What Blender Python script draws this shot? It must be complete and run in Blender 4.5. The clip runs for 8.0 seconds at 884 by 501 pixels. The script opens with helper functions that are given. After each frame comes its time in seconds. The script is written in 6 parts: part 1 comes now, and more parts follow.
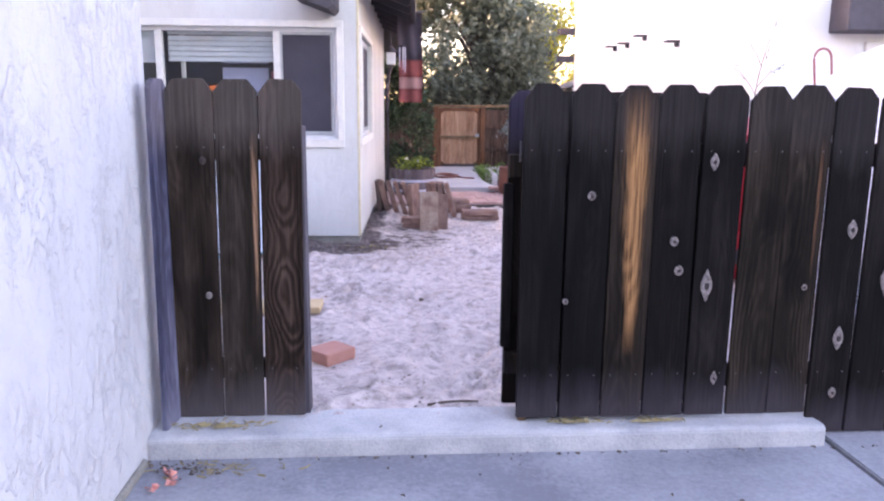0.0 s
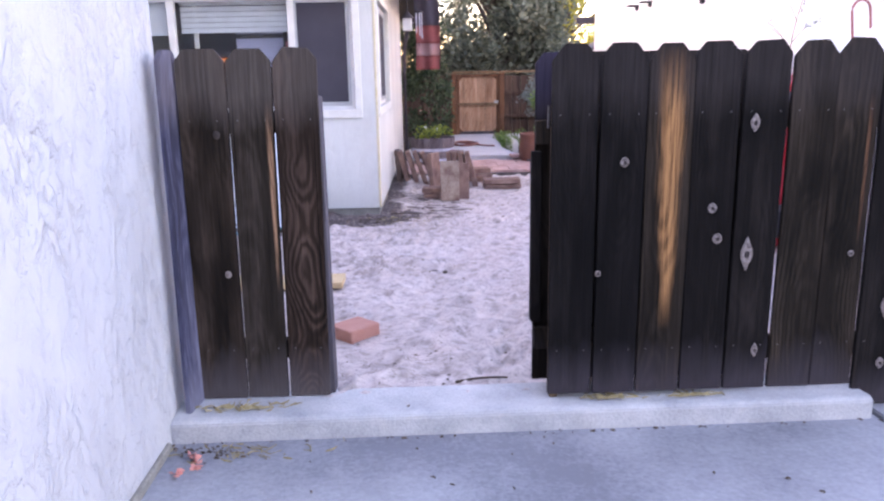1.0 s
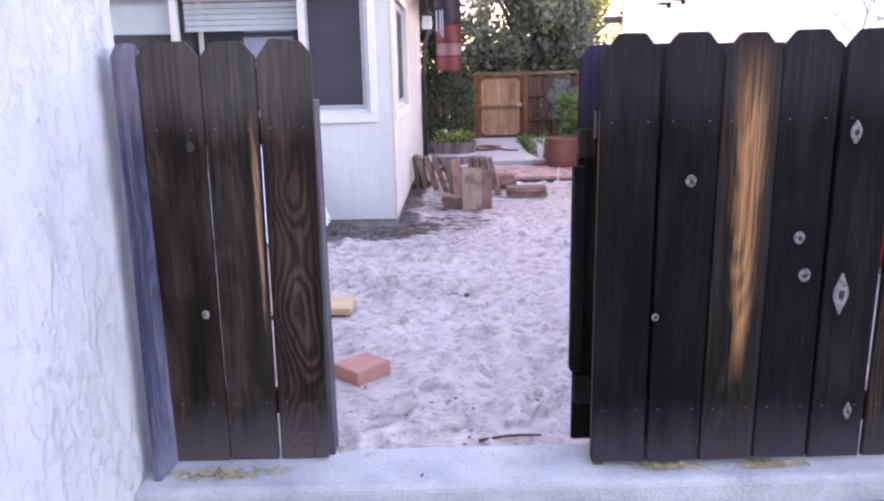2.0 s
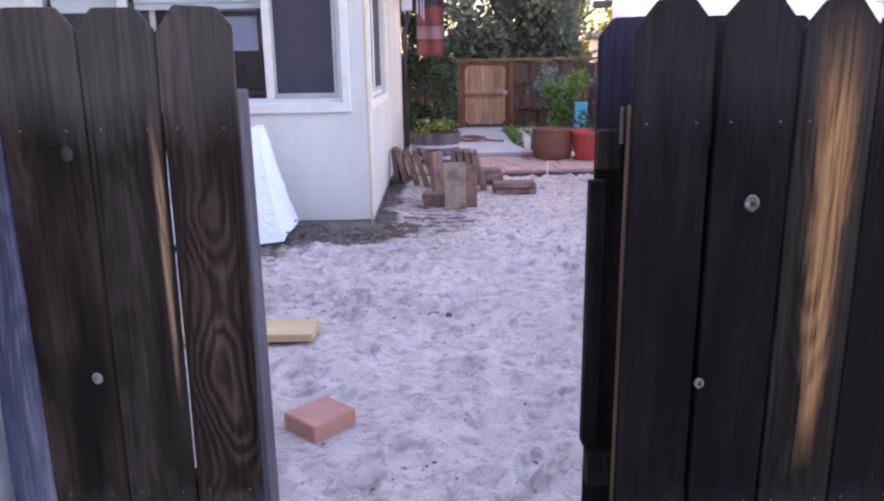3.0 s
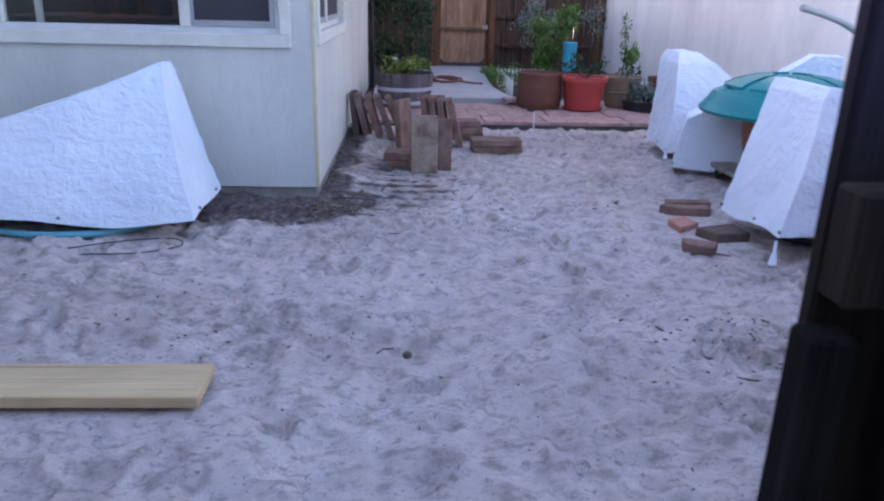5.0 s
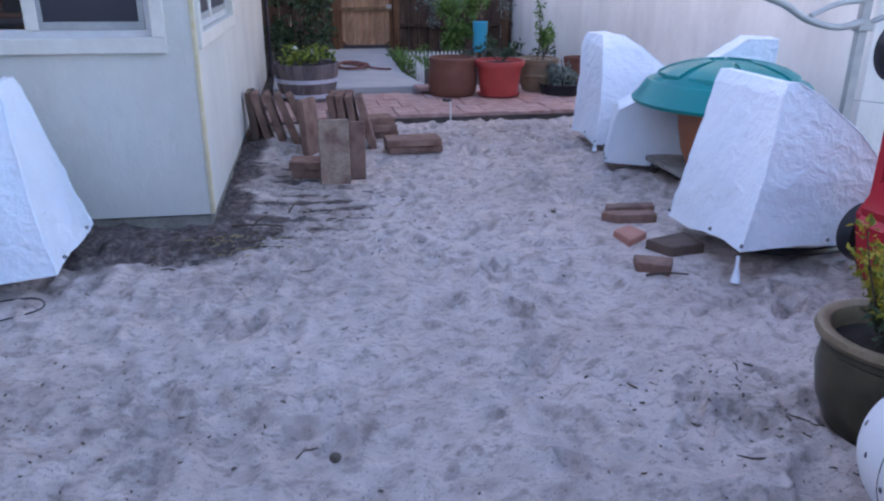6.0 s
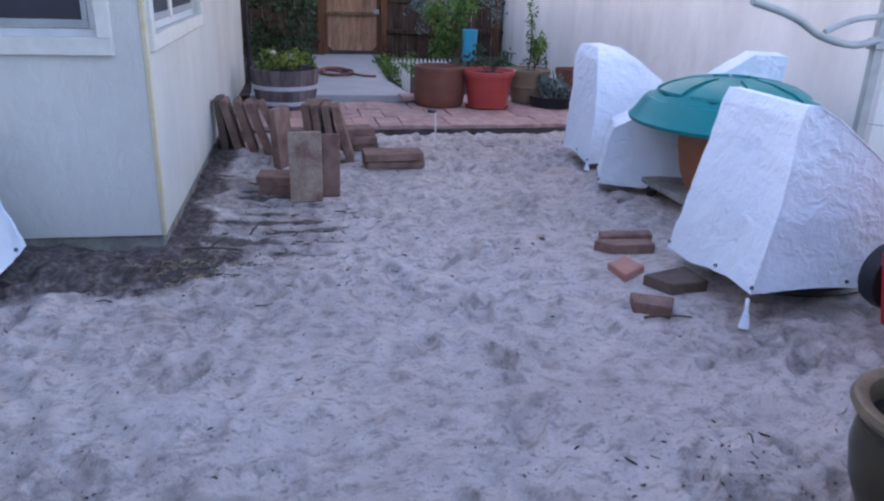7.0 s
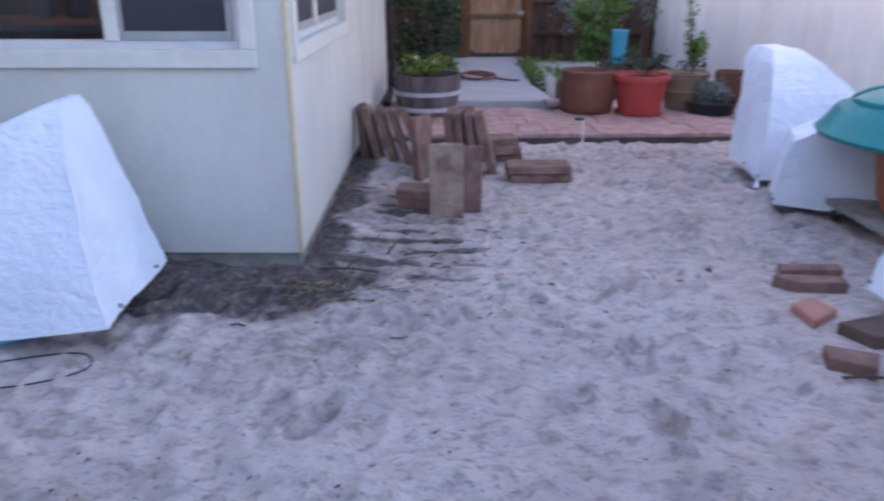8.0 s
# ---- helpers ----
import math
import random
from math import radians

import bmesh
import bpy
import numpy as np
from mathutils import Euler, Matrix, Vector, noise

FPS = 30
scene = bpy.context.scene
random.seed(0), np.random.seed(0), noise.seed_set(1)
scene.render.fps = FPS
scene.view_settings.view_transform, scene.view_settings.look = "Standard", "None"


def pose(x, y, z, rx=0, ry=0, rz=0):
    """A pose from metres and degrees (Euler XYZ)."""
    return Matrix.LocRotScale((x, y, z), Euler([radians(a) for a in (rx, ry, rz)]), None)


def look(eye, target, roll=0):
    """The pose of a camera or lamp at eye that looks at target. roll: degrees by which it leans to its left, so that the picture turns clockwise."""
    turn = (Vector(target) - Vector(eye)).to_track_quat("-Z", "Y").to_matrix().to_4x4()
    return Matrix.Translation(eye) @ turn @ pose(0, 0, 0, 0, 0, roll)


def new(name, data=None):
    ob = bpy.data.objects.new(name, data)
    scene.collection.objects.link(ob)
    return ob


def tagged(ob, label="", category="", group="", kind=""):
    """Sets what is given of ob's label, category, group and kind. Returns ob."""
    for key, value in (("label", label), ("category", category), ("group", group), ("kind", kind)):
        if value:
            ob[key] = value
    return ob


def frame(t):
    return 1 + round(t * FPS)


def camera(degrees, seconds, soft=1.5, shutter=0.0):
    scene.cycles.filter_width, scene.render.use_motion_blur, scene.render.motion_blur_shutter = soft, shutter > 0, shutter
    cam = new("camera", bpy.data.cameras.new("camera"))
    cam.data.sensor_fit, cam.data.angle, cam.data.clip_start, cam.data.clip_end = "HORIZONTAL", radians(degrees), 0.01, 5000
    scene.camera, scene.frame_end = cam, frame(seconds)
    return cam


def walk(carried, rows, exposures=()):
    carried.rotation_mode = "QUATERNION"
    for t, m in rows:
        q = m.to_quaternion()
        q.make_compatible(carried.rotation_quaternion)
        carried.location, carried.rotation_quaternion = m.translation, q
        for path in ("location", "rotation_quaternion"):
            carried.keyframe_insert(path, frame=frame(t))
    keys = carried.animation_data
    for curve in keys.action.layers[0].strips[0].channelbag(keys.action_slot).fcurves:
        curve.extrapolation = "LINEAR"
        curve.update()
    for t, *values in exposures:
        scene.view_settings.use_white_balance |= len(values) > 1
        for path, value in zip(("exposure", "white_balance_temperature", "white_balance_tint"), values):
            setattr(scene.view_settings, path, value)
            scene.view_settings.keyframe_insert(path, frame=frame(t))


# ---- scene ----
cam = camera(61.5, 8.0, soft=2.2, shutter=0.3)
PATH = [
    (0, (-0.091, -0.07, 1.257), (0.039, 1.889, 0.876), 0.5),
    (0.5, (-0.104, -0.054, 1.259), (0.065, 1.894, 0.84), 1.2),
    (1, (-0.104, 0.048, 1.25), (-0.03, 1.992, 0.787), -1.1),
    (1.2, (-0.086, 0.134, 1.247), (-0.026, 2.077, 0.775), -1.9),
    (2.3, (-0.087, 0.729, 1.237), (-0.075, 2.677, 0.784), -1.0),
    (2.5, (-0.087, 0.846, 1.244), (-0.022, 2.785, 0.757), -2.1),
    (3, (-0.053, 1.148, 1.228), (0.01, 3.086, 0.738), -0.9),
    (3.5, (-0.014, 1.45, 1.229), (0.025, 3.372, 0.676), 1.7),
    (4, (-0.041, 1.766, 1.231), (0.102, 3.684, 0.681), -0.9),
    (5.3, (0.038, 2.54, 1.195), (0.183, 4.419, 0.524), 1.9),
    (5.5, (0.033, 2.686, 1.211), (0.211, 4.566, 0.554), 1.4),
    (6, (0.039, 2.927, 1.275), (0.407, 4.758, 0.56), 0.3),
    (6.5, (0.065, 3.093, 1.278), (0.428, 4.925, 0.564), -0.8),
    (7, (0.164, 3.29, 1.249), (0.565, 5.121, 0.551), 1.8),
    (7.5, (0.168, 3.483, 1.257), (0.563, 5.325, 0.584), 1.7),
    (8, (0.147, 3.612, 1.254), (0.196, 5.484, 0.55), 0.0),
]
EXPOSURES = [(0, 3.62, 6950, 46), (1.2, 3.66, 6950, 46), (2.5, 3.70, 6800, 44), (3, 3.36, 6650, 44), (4, 2.80, 6000, 38), (5.5, 2.70, 5850, 31), (6.5, 2.68, 5880, 30), (7.5, 2.71, 6000, 32), (8, 2.80, 6120, 34)]
walk(cam, [(t, look(eye, target, roll)) for t, eye, target, roll in PATH], EXPOSURES)

# ---- world, sun, exposure ----
world = bpy.data.worlds.new("world")
scene.world = world
world.use_nodes = True
wn = world.node_tree.nodes
sky = wn.new("ShaderNodeTexSky")
sky.sky_type = "NISHITA"
sky.sun_disc = False
SUN_TURN = 285
sky.sun_elevation, sky.sun_rotation = radians(9), radians(SUN_TURN)
sky.air_density, sky.dust_density, sky.ozone_density = 1.0, 1.5, 1.0
wn["Background"].inputs[1].default_value = 0.15
world.node_tree.links.new(sky.outputs[0], wn["Background"].inputs[0])
sun = new("sun", bpy.data.lights.new("sun", "SUN"))
sun.data.energy, sun.data.angle, sun.data.color = 3.0, radians(0.6), (1.0, 0.82, 0.55)
sd = Vector((math.sin(radians(SUN_TURN)) * math.cos(radians(9)), math.cos(radians(SUN_TURN)) * math.cos(radians(9)), math.sin(radians(9))))
sun.matrix_world = look(sd * 40, (0, 0, 0))

# ---- materials ----


class Nodes:
    """A short way to write a node material."""

    def __init__(self, name):
        self.mat = bpy.data.materials.new(name)
        self.mat.use_nodes = True
        self.tree = self.mat.node_tree
        self.bsdf = self.tree.nodes["Principled BSDF"]
        self.coord = self.tree.nodes.new("ShaderNodeTexCoord").outputs["Object"]

    def put(self, node, socket, value):
        if isinstance(value, bpy.types.NodeSocket):
            self.tree.links.new(value, node.inputs[socket])
        else:
            node.inputs[socket].default_value = value

    def shift(self):
        """Object coordinates moved by the object's random number."""
        info = self.tree.nodes.new("ShaderNodeObjectInfo")
        mul = self.math("MULTIPLY", info.outputs["Random"], 37.0)
        add = self.tree.nodes.new("ShaderNodeVectorMath")
        self.put(add, 0, self.coord)
        com = self.tree.nodes.new("ShaderNodeCombineXYZ")
        for i in range(3):
            self.put(com, i, mul)
        self.put(add, 1, com.outputs[0])
        self.rand = info.outputs["Random"]
        return add.outputs[0]

    def scaled(self, vec, s):
        m = self.tree.nodes.new("ShaderNodeMapping")
        self.put(m, "Vector", vec)
        m.inputs["Scale"].default_value = s
        return m.outputs[0]

    def noise(self, vec, scale, detail=4.0, rough=0.55, distort=0.0):
        n = self.tree.nodes.new("ShaderNodeTexNoise")
        self.put(n, "Vector", vec)
        for k, v in (("Scale", scale), ("Detail", detail), ("Roughness", rough), ("Distortion", distort)):
            n.inputs[k].default_value = v
        return n.outputs["Fac"]

    def voronoi(self, vec, scale, feature="F1"):
        n = self.tree.nodes.new("ShaderNodeTexVoronoi")
        n.feature = feature
        self.put(n, "Vector", vec)
        n.inputs["Scale"].default_value = scale
        return n.outputs["Distance"]

    def math(self, op, a, b=0.5, c=0.5):
        n = self.tree.nodes.new("ShaderNodeMath")
        n.operation = op
        for i, v in enumerate((a, b, c)):
            self.put(n, i, v)
        return n.outputs[0]

    def split(self, vec):
        n = self.tree.nodes.new("ShaderNodeSeparateXYZ")
        self.put(n, 0, vec)
        return n.outputs

    def ramp(self, fac, *stops):
        n = self.tree.nodes.new("ShaderNodeValToRGB")
        el = n.color_ramp.elements
        while len(el) < len(stops):
            el.new(0.5)
        for e, (p, c) in zip(el, stops):
            e.position, e.color = p, (c[0], c[1], c[2], 1.0) if not isinstance(c, float) else (c, c, c, 1.0)
        self.put(n, 0, fac)
        return n.outputs[0]

    def mix(self, fac, a, b, kind="MIX"):
        n = self.tree.nodes.new("ShaderNodeMix")
        n.data_type, n.blend_type = "RGBA", kind
        self.put(n, 0, fac)
        for i, v in ((6, a), (7, b)):
            self.put(n, i, v if isinstance(v, bpy.types.NodeSocket) else (*v, 1.0))
        return n.outputs[2]

    def done(self, colour, rough=0.8, bump=None, strength=0.3, distance=0.01, metal=0.0, spec=0.5):
        self.put(self.bsdf, "Base Color", colour if isinstance(colour, bpy.types.NodeSocket) else (*colour, 1.0))
        self.put(self.bsdf, "Roughness", rough)
        self.bsdf.inputs["Metallic"].default_value = metal
        self.bsdf.inputs["Specular IOR Level"].default_value = spec
        if bump is not None:
            b = self.tree.nodes.new("ShaderNodeBump")
            b.inputs["Strength"].default_value, b.inputs["Distance"].default_value = strength, distance
            self.put(b, "Height", bump)
            self.put(self.bsdf, "Normal", b.outputs[0])
        return self.mat


def mottled(name, dark, light, scale=8.0, fine=90.0, rough=0.75, strength=0.25, distance=0.004, metal=0.0, spec=0.4, lo=0.3, hi=0.7):
    """Two colours mixed by a broad and a fine noise, with a fine relief."""
    n = Nodes(name)
    v = n.shift()
    broad, grain = n.noise(v, scale, 5), n.noise(v, fine, 3)
    f = n.math("ADD", n.math("MULTIPLY", broad, 0.7), n.math("MULTIPLY", grain, 0.3))
    return n.done(n.ramp(f, (lo, dark), (hi, light)), rough, grain, strength, distance, metal, spec)


def wood(name, dark, mid, light, streak=None, rings=0.35, rough=0.88, strength=0.35, foot=None, head=None, knots=(), pith=0.0, stains=0.35, bows=0.8):
    """Weathered flat-sawn board, grain along z. Rings follow the distance from a wandering pith, so they close in
    arches where it nears the face; knots push the rings aside. streak=(x, width, z0, z1, colour): a worn bare stripe;
    foot: dusty lower end; head: greyer upper end; stains: how far old finish clings in dark patches."""
    n = Nodes(name)
    v = n.shift()
    x, y, z = n.split(n.coord)
    grain = n.noise(n.scaled(v, (95, 95, 2.2)), 1.0, 6, 0.62, 0.4)
    wide = n.noise(n.scaled(v, (10, 10, 1.6)), 1.0, 5, 0.62, 0.3)
    drift = n.noise(n.scaled(v, (1.2, 1.2, bows)), 1.0, 2, 0.45)
    wobble = n.noise(n.scaled(v, (22, 22, 7)), 1.0, 3, 0.5)
    depth = n.math("MULTIPLY", n.math("SUBTRACT", drift, 0.36), 0.42)
    dx = n.math("SUBTRACT", x, pith)
    r = n.math("SQRT", n.math("ADD", n.math("MULTIPLY", dx, dx), n.math("MULTIPLY", depth, depth)))
    r = n.math("ADD", r, n.math("MULTIPLY", n.math("SUBTRACT", wobble, 0.5), 0.020))
    halo = None
    for kx, kz, kr in knots:
        ax = n.math("DIVIDE", n.math("SUBTRACT", x, kx), kr)
        az = n.math("DIVIDE", n.math("SUBTRACT", z, kz), kr * 2.2)
        d = n.math("SQRT", n.math("ADD", n.math("MULTIPLY", ax, ax), n.math("MULTIPLY", az, az)))
        near = n.ramp(n.math("MULTIPLY", d, 0.25), (0.22, 1.0), (0.75, 0.0))
        r = n.math("ADD", r, n.math("MULTIPLY", near, kr * 0.8))
        halo = near if halo is None else n.math("MAXIMUM", halo, near)
    ring = n.math("MULTIPLY_ADD", n.math("SINE", n.math("MULTIPLY", r, 480.0)), 0.5, 0.5)
    f = n.math("ADD", n.math("MULTIPLY", grain, 0.36), n.math("MULTIPLY", wide, 0.64))
    shown = n.ramp(n.noise(n.scaled(v, (6, 6, 1.5)), 1.0, 3), (0.38, 0.1), (0.62, 1.0))
    f = n.math("ADD", f, n.math("MULTIPLY", n.math("MULTIPLY", n.math("SUBTRACT", ring, 0.5), shown), rings * 0.16))
    col = n.ramp(f, (0.30, dark), (0.50, mid), (0.72, light))
    patch = n.noise(n.scaled(v, (5, 5, 1.3)), 1.0, 4, 0.6, 0.5)
    col = n.mix(n.math("MULTIPLY", n.ramp(patch, (0.46, 0.0), (0.66, 1.0)), stains), col, tuple(c * 0.6 for c in dark))
    if halo is not None:
        col = n.mix(n.math("MULTIPLY", halo, 0.55), col, tuple(c * 0.6 for c in dark))
    crack = n.noise(n.scaled(v, (120, 120, 1.0)), 1.0, 3, 0.5)
    col = n.mix(n.ramp(crack, (0.64, 0.0), (0.71, 0.8)), col, tuple(c * 0.3 for c in dark))
    if streak:
        sx, sw, z0, z1, sc = streak
        up = n.math("DIVIDE", n.math("SUBTRACT", z, z0), z1 - z0)
        half = n.math("MULTIPLY", n.math("MULTIPLY_ADD", up, 0.65, 0.42), sw)
        wob = n.math("MULTIPLY", n.math("SUBTRACT", n.noise(n.scaled(n.coord, (5, 5, 3.0)), 1.0, 4), 0.5), sw * 0.55)
        d = n.math("DIVIDE", n.math("ABSOLUTE", n.math("ADD", n.math("SUBTRACT", x, sx), wob)), half)
        fibre = n.noise(n.scaled(v, (190, 190, 3.4)), 1.0, 4, 0.6, 0.3)
        m = n.ramp(n.math("ADD", d, n.math("MULTIPLY", n.math("SUBTRACT", fibre, 0.5), 1.5)), (0.30, 1.0), (0.70, 0.0))
        zz = n.math("MULTIPLY", n.math("SMOOTH_MIN", n.math("SUBTRACT", z, z0), n.math("SUBTRACT", z1, z), 0.05), 5.0)
        m = n.math("MULTIPLY", m, n.math("MINIMUM", n.math("MAXIMUM", zz, 0.0), 1.0))
        bare = n.ramp(n.math("ADD", n.math("MULTIPLY", fibre, 0.75), n.math("MULTIPLY", ring, 0.08)), (0.28, tuple(c * 0.13 for c in sc)), (0.40, tuple(c * 0.55 for c in sc)), (0.58, sc))
        col = n.mix(m, col, bare)
    if foot:
        fz = n.math("ADD", z, n.math("MULTIPLY", n.math("SUBTRACT", wide, 0.5), 0.35))
        col = n.mix(n.ramp(fz, (0.02, 0.60), (0.20, 0.0)), col, foot)
    if head:
        hz = n.math("ADD", z, n.math("MULTIPLY", n.math("SUBTRACT", wide, 0.5), 0.20))
        col = n.mix(n.math("MULTIPLY", n.ramp(n.math("SUBTRACT", hz, 0.5), (0.52, 0.0), (0.66, 1.0)), n.math("ADD", n.math("MULTIPLY", grain, 0.7), 0.05)), col, head)
    h = n.math("ADD", n.math("MULTIPLY", n.math("MULTIPLY", ring, shown), 0.25), n.math("ADD", grain, n.math("MULTIPLY", crack, -0.6)))
    return n.done(col, rough, h, strength, 0.004, 0.0, 0.12)


def stucco(name, base, dirt, patch=14.0, strength=0.5, tall=1.0):
    """Trowelled plaster: smooth islands with torn, raised edges over a rougher ground."""
    n = Nodes(name)
    v = n.coord
    trowel = n.noise(n.scaled(v, (1, 1, 0.62)), patch, 7, 0.62, 0.5)
    raised = n.ramp(trowel, (0.43, 0.0), (0.50, 0.7), (0.55, 0.9), (0.70, 1.0))
    tear = n.ramp(n.noise(n.scaled(v, (1, 1, 0.7)), patch * 2.6, 5, 0.7, 0.6), (0.52, 0.0), (0.60, 1.0))
    where = n.ramp(n.noise(v, 2.2, 3), (0.30, 0.3), (0.55, 1.0))
    grain = n.noise(v, 160.0, 3)
    wash = n.noise(n.scaled(v, (1, 1, 0.35)), 1.8, 6, 0.6)
    col = n.mix(n.ramp(wash, (0.40, 0.0), (0.75, 0.8)), base, dirt)
    col = n.mix(n.ramp(n.noise(v, patch * 0.5, 6, 0.65), (0.45, 0.0), (0.75, 0.35)), col, dirt)
    h = n.math("ADD", n.math("MULTIPLY", n.math("MULTIPLY", raised, where), 0.9 * tall), n.math("MULTIPLY", grain, 0.12))
    h = n.math("ADD", h, n.math("MULTIPLY", n.math("MULTIPLY", tear, where), 0.28 * tall))
    return n.done(col, 0.85, h, strength, 0.008, 0.0, 0.25)


FOOT, HEAD = (0.060, 0.050, 0.057), (0.046, 0.038, 0.036)
BLACKISH = ((0.0020, 0.0016, 0.0015), (0.0073, 0.0057, 0.0053), (0.026, 0.020, 0.0175))
BROWNISH = ((0.0032, 0.0024, 0.0020), (0.016, 0.0116, 0.0084), (0.055, 0.039, 0.028))
LEFTISH = ((0.004, 0.0029, 0.0022), (0.027, 0.018, 0.0128), (0.088, 0.062, 0.047))
DARKWOOD = wood("black_weathered_wood", *BLACKISH, rings=0.5, foot=FOOT, head=HEAD)
DARKWOOD_BROWN = wood("dark_brown_wood", *BROWNISH, rings=0.9, foot=FOOT, head=HEAD)
BLUEWOOD = wood("blue_stained_wood", (0.020, 0.019, 0.026), (0.065, 0.065, 0.105), (0.24, 0.24, 0.31), rings=0.5, foot=(0.2, 0.2, 0.26), head=(0.20, 0.17, 0.18), stains=0.6)
DECKWOOD = wood("pale_grey_plywood", (0.16, 0.145, 0.13), (0.29, 0.265, 0.24), (0.40, 0.37, 0.34), rings=0.3)
PURPLEWOOD = wood("violet_grey_wood", (0.030, 0.026, 0.030), (0.075, 0.066, 0.076), (0.145, 0.13, 0.14), rings=0.2)
GATEBOARD = wood("violet_topped_wood", (0.004, 0.003, 0.0025), (0.014, 0.010, 0.008), (0.042, 0.031, 0.024), rings=0.7, head=(0.075, 0.062, 0.105))
TANPOST = wood("dark_tan_wood", (0.045, 0.027, 0.015), (0.12, 0.074, 0.038), (0.22, 0.14, 0.07), rings=0.5)
TANWOOD = wood("tan_wood", (0.10, 0.065, 0.04), (0.22, 0.14, 0.08), (0.36, 0.24, 0.13), rings=0.4)
GATEWOOD = wood("honey_gate_wood", (0.17, 0.085, 0.05), (0.40, 0.235, 0.145), (0.58, 0.39, 0.27), rings=0.6)
FRAMEWOOD = wood("reddish_frame_wood", (0.07, 0.03, 0.018), (0.16, 0.075, 0.04), (0.26, 0.14, 0.08), rings=0.3)
FARWOOD = wood("far_fence_wood", (0.03, 0.02, 0.015), (0.095, 0.06, 0.045), (0.19, 0.125, 0.09), rings=0.3)
PINE = wood("fresh_pine", (0.50, 0.35, 0.19), (0.60, 0.44, 0.25), (0.70, 0.54, 0.33), rings=0.2, rough=0.6, strength=0.06)
BARRELWOOD = wood("barrel_stave_wood", (0.07, 0.055, 0.058), (0.155, 0.125, 0.13), (0.25, 0.205, 0.21), rings=0.2)
KNOT = mottled("pale_knot", (0.05, 0.038, 0.034), (0.27, 0.22, 0.20), 90, 240, 0.85, lo=0.34, hi=0.60)
KNOT_CORE = mottled("knot_core", (0.008, 0.006, 0.006), (0.05, 0.035, 0.03), 60, 200, 0.8)
NAIL = mottled("dull_nail_metal", (0.05, 0.05, 0.05), (0.16, 0.15, 0.15), 60, 200, 0.6, metal=0.5)
STUCCO_NEAR = stucco("trowelled_white_stucco", (0.50, 0.50, 0.50), (0.41, 0.405, 0.415), 13.0, 0.85, 1.15)
STUCCO_HOUSE = stucco("cream_stucco", (0.57, 0.565, 0.525), (0.45, 0.44, 0.41), 12.0, 0.35, 0.7)
STUCCO_FAR = stucco("weathered_neighbour_stucco", (0.71, 0.695, 0.655), (0.51, 0.485, 0.455), 5.0, 0.4, 0.7)
TRIM = mottled("cream_trim_paint", (0.55, 0.53, 0.48), (0.68, 0.66, 0.60), 12, 120, 0.5, 0.1)
CAULK = mottled("yellowed_corner_bead", (0.50, 0.41, 0.22), (0.62, 0.56, 0.42), 14, 120, 0.7)
VINYL = mottled("grey_white_vinyl", (0.5, 0.5, 0.5), (0.62, 0.62, 0.62), 10, 160, 0.4, 0.05)
SCREEN = mottled("dark_insect_screen", (0.030, 0.027, 0.036), (0.048, 0.043, 0.056), 3, 400, 0.75, 0.3)
BLIND = mottled("pale_blind_slat", (0.62, 0.64, 0.66), (0.75, 0.77, 0.78), 9, 100, 0.55, 0.05)
CONCRETE = mottled("grey_concrete", (0.18, 0.18, 0.195), (0.38, 0.38, 0.39), 1.7, 60, 0.88, 0.5, 0.005, lo=0.35, hi=0.68)
CURBTOP = mottled("worn_curb_concrete", (0.30, 0.30, 0.30), (0.50, 0.49, 0.47), 5, 90, 0.9, 0.6, 0.006, lo=0.35, hi=0.66)
WALKWAY = mottled("pale_walk_concrete", (0.36, 0.35, 0.36), (0.48, 0.47, 0.47), 3, 80, 0.9, 0.4)
FOUNDATION = mottled("stained_foundation", (0.12, 0.11, 0.09), (0.33, 0.31, 0.27), 9, 90, 0.92, 0.8, 0.01)
PAVER_LAID = mottled("red_paver", (0.30, 0.16, 0.14), (0.56, 0.38, 0.34), 9, 130, 0.85, 0.5)
PAVER_OLD = mottled("sandy_brown_paver", (0.115, 0.056, 0.042), (0.33, 0.205, 0.16), 9, 120, 0.92, 0.6, 0.004, lo=0.30, hi=0.72)
PAVER_LICHEN = mottled("lichen_stained_paver", (0.16, 0.08, 0.06), (0.36, 0.275, 0.21), 8, 110, 0.92, 0.6, 0.004, lo=0.36, hi=0.60)
PAVER_RED = mottled("brick_red_paver", (0.36, 0.15, 0.11), (0.50, 0.25, 0.19), 9, 150, 0.85, 0.5)
PAVER_DARK = mottled("dark_dirty_paver", (0.06, 0.04, 0.032), (0.17, 0.11, 0.085), 9, 150, 0.9, 0.6)
TERRACOTTA = mottled("brown_terracotta", (0.13, 0.045, 0.030), (0.22, 0.09, 0.06), 5, 120, 0.7, 0.3)
REDPLASTIC = mottled("coral_red_plastic", (0.42, 0.055, 0.048), (0.50, 0.085, 0.075), 4, 100, 0.45, 0.08)
OLIVECLAY = mottled("olive_tan_clay", (0.17, 0.12, 0.075), (0.28, 0.20, 0.13), 6, 120, 0.7, 0.3)
GLAZE = mottled("olive_glazed_ceramic", (0.028, 0.024, 0.013), (0.07, 0.058, 0.032), 7, 60, 0.32, 0.1)
GLAZERIM = mottled("tan_glazed_rim", (0.11, 0.08, 0.045), (0.24, 0.18, 0.11), 12, 80, 0.4, 0.1)
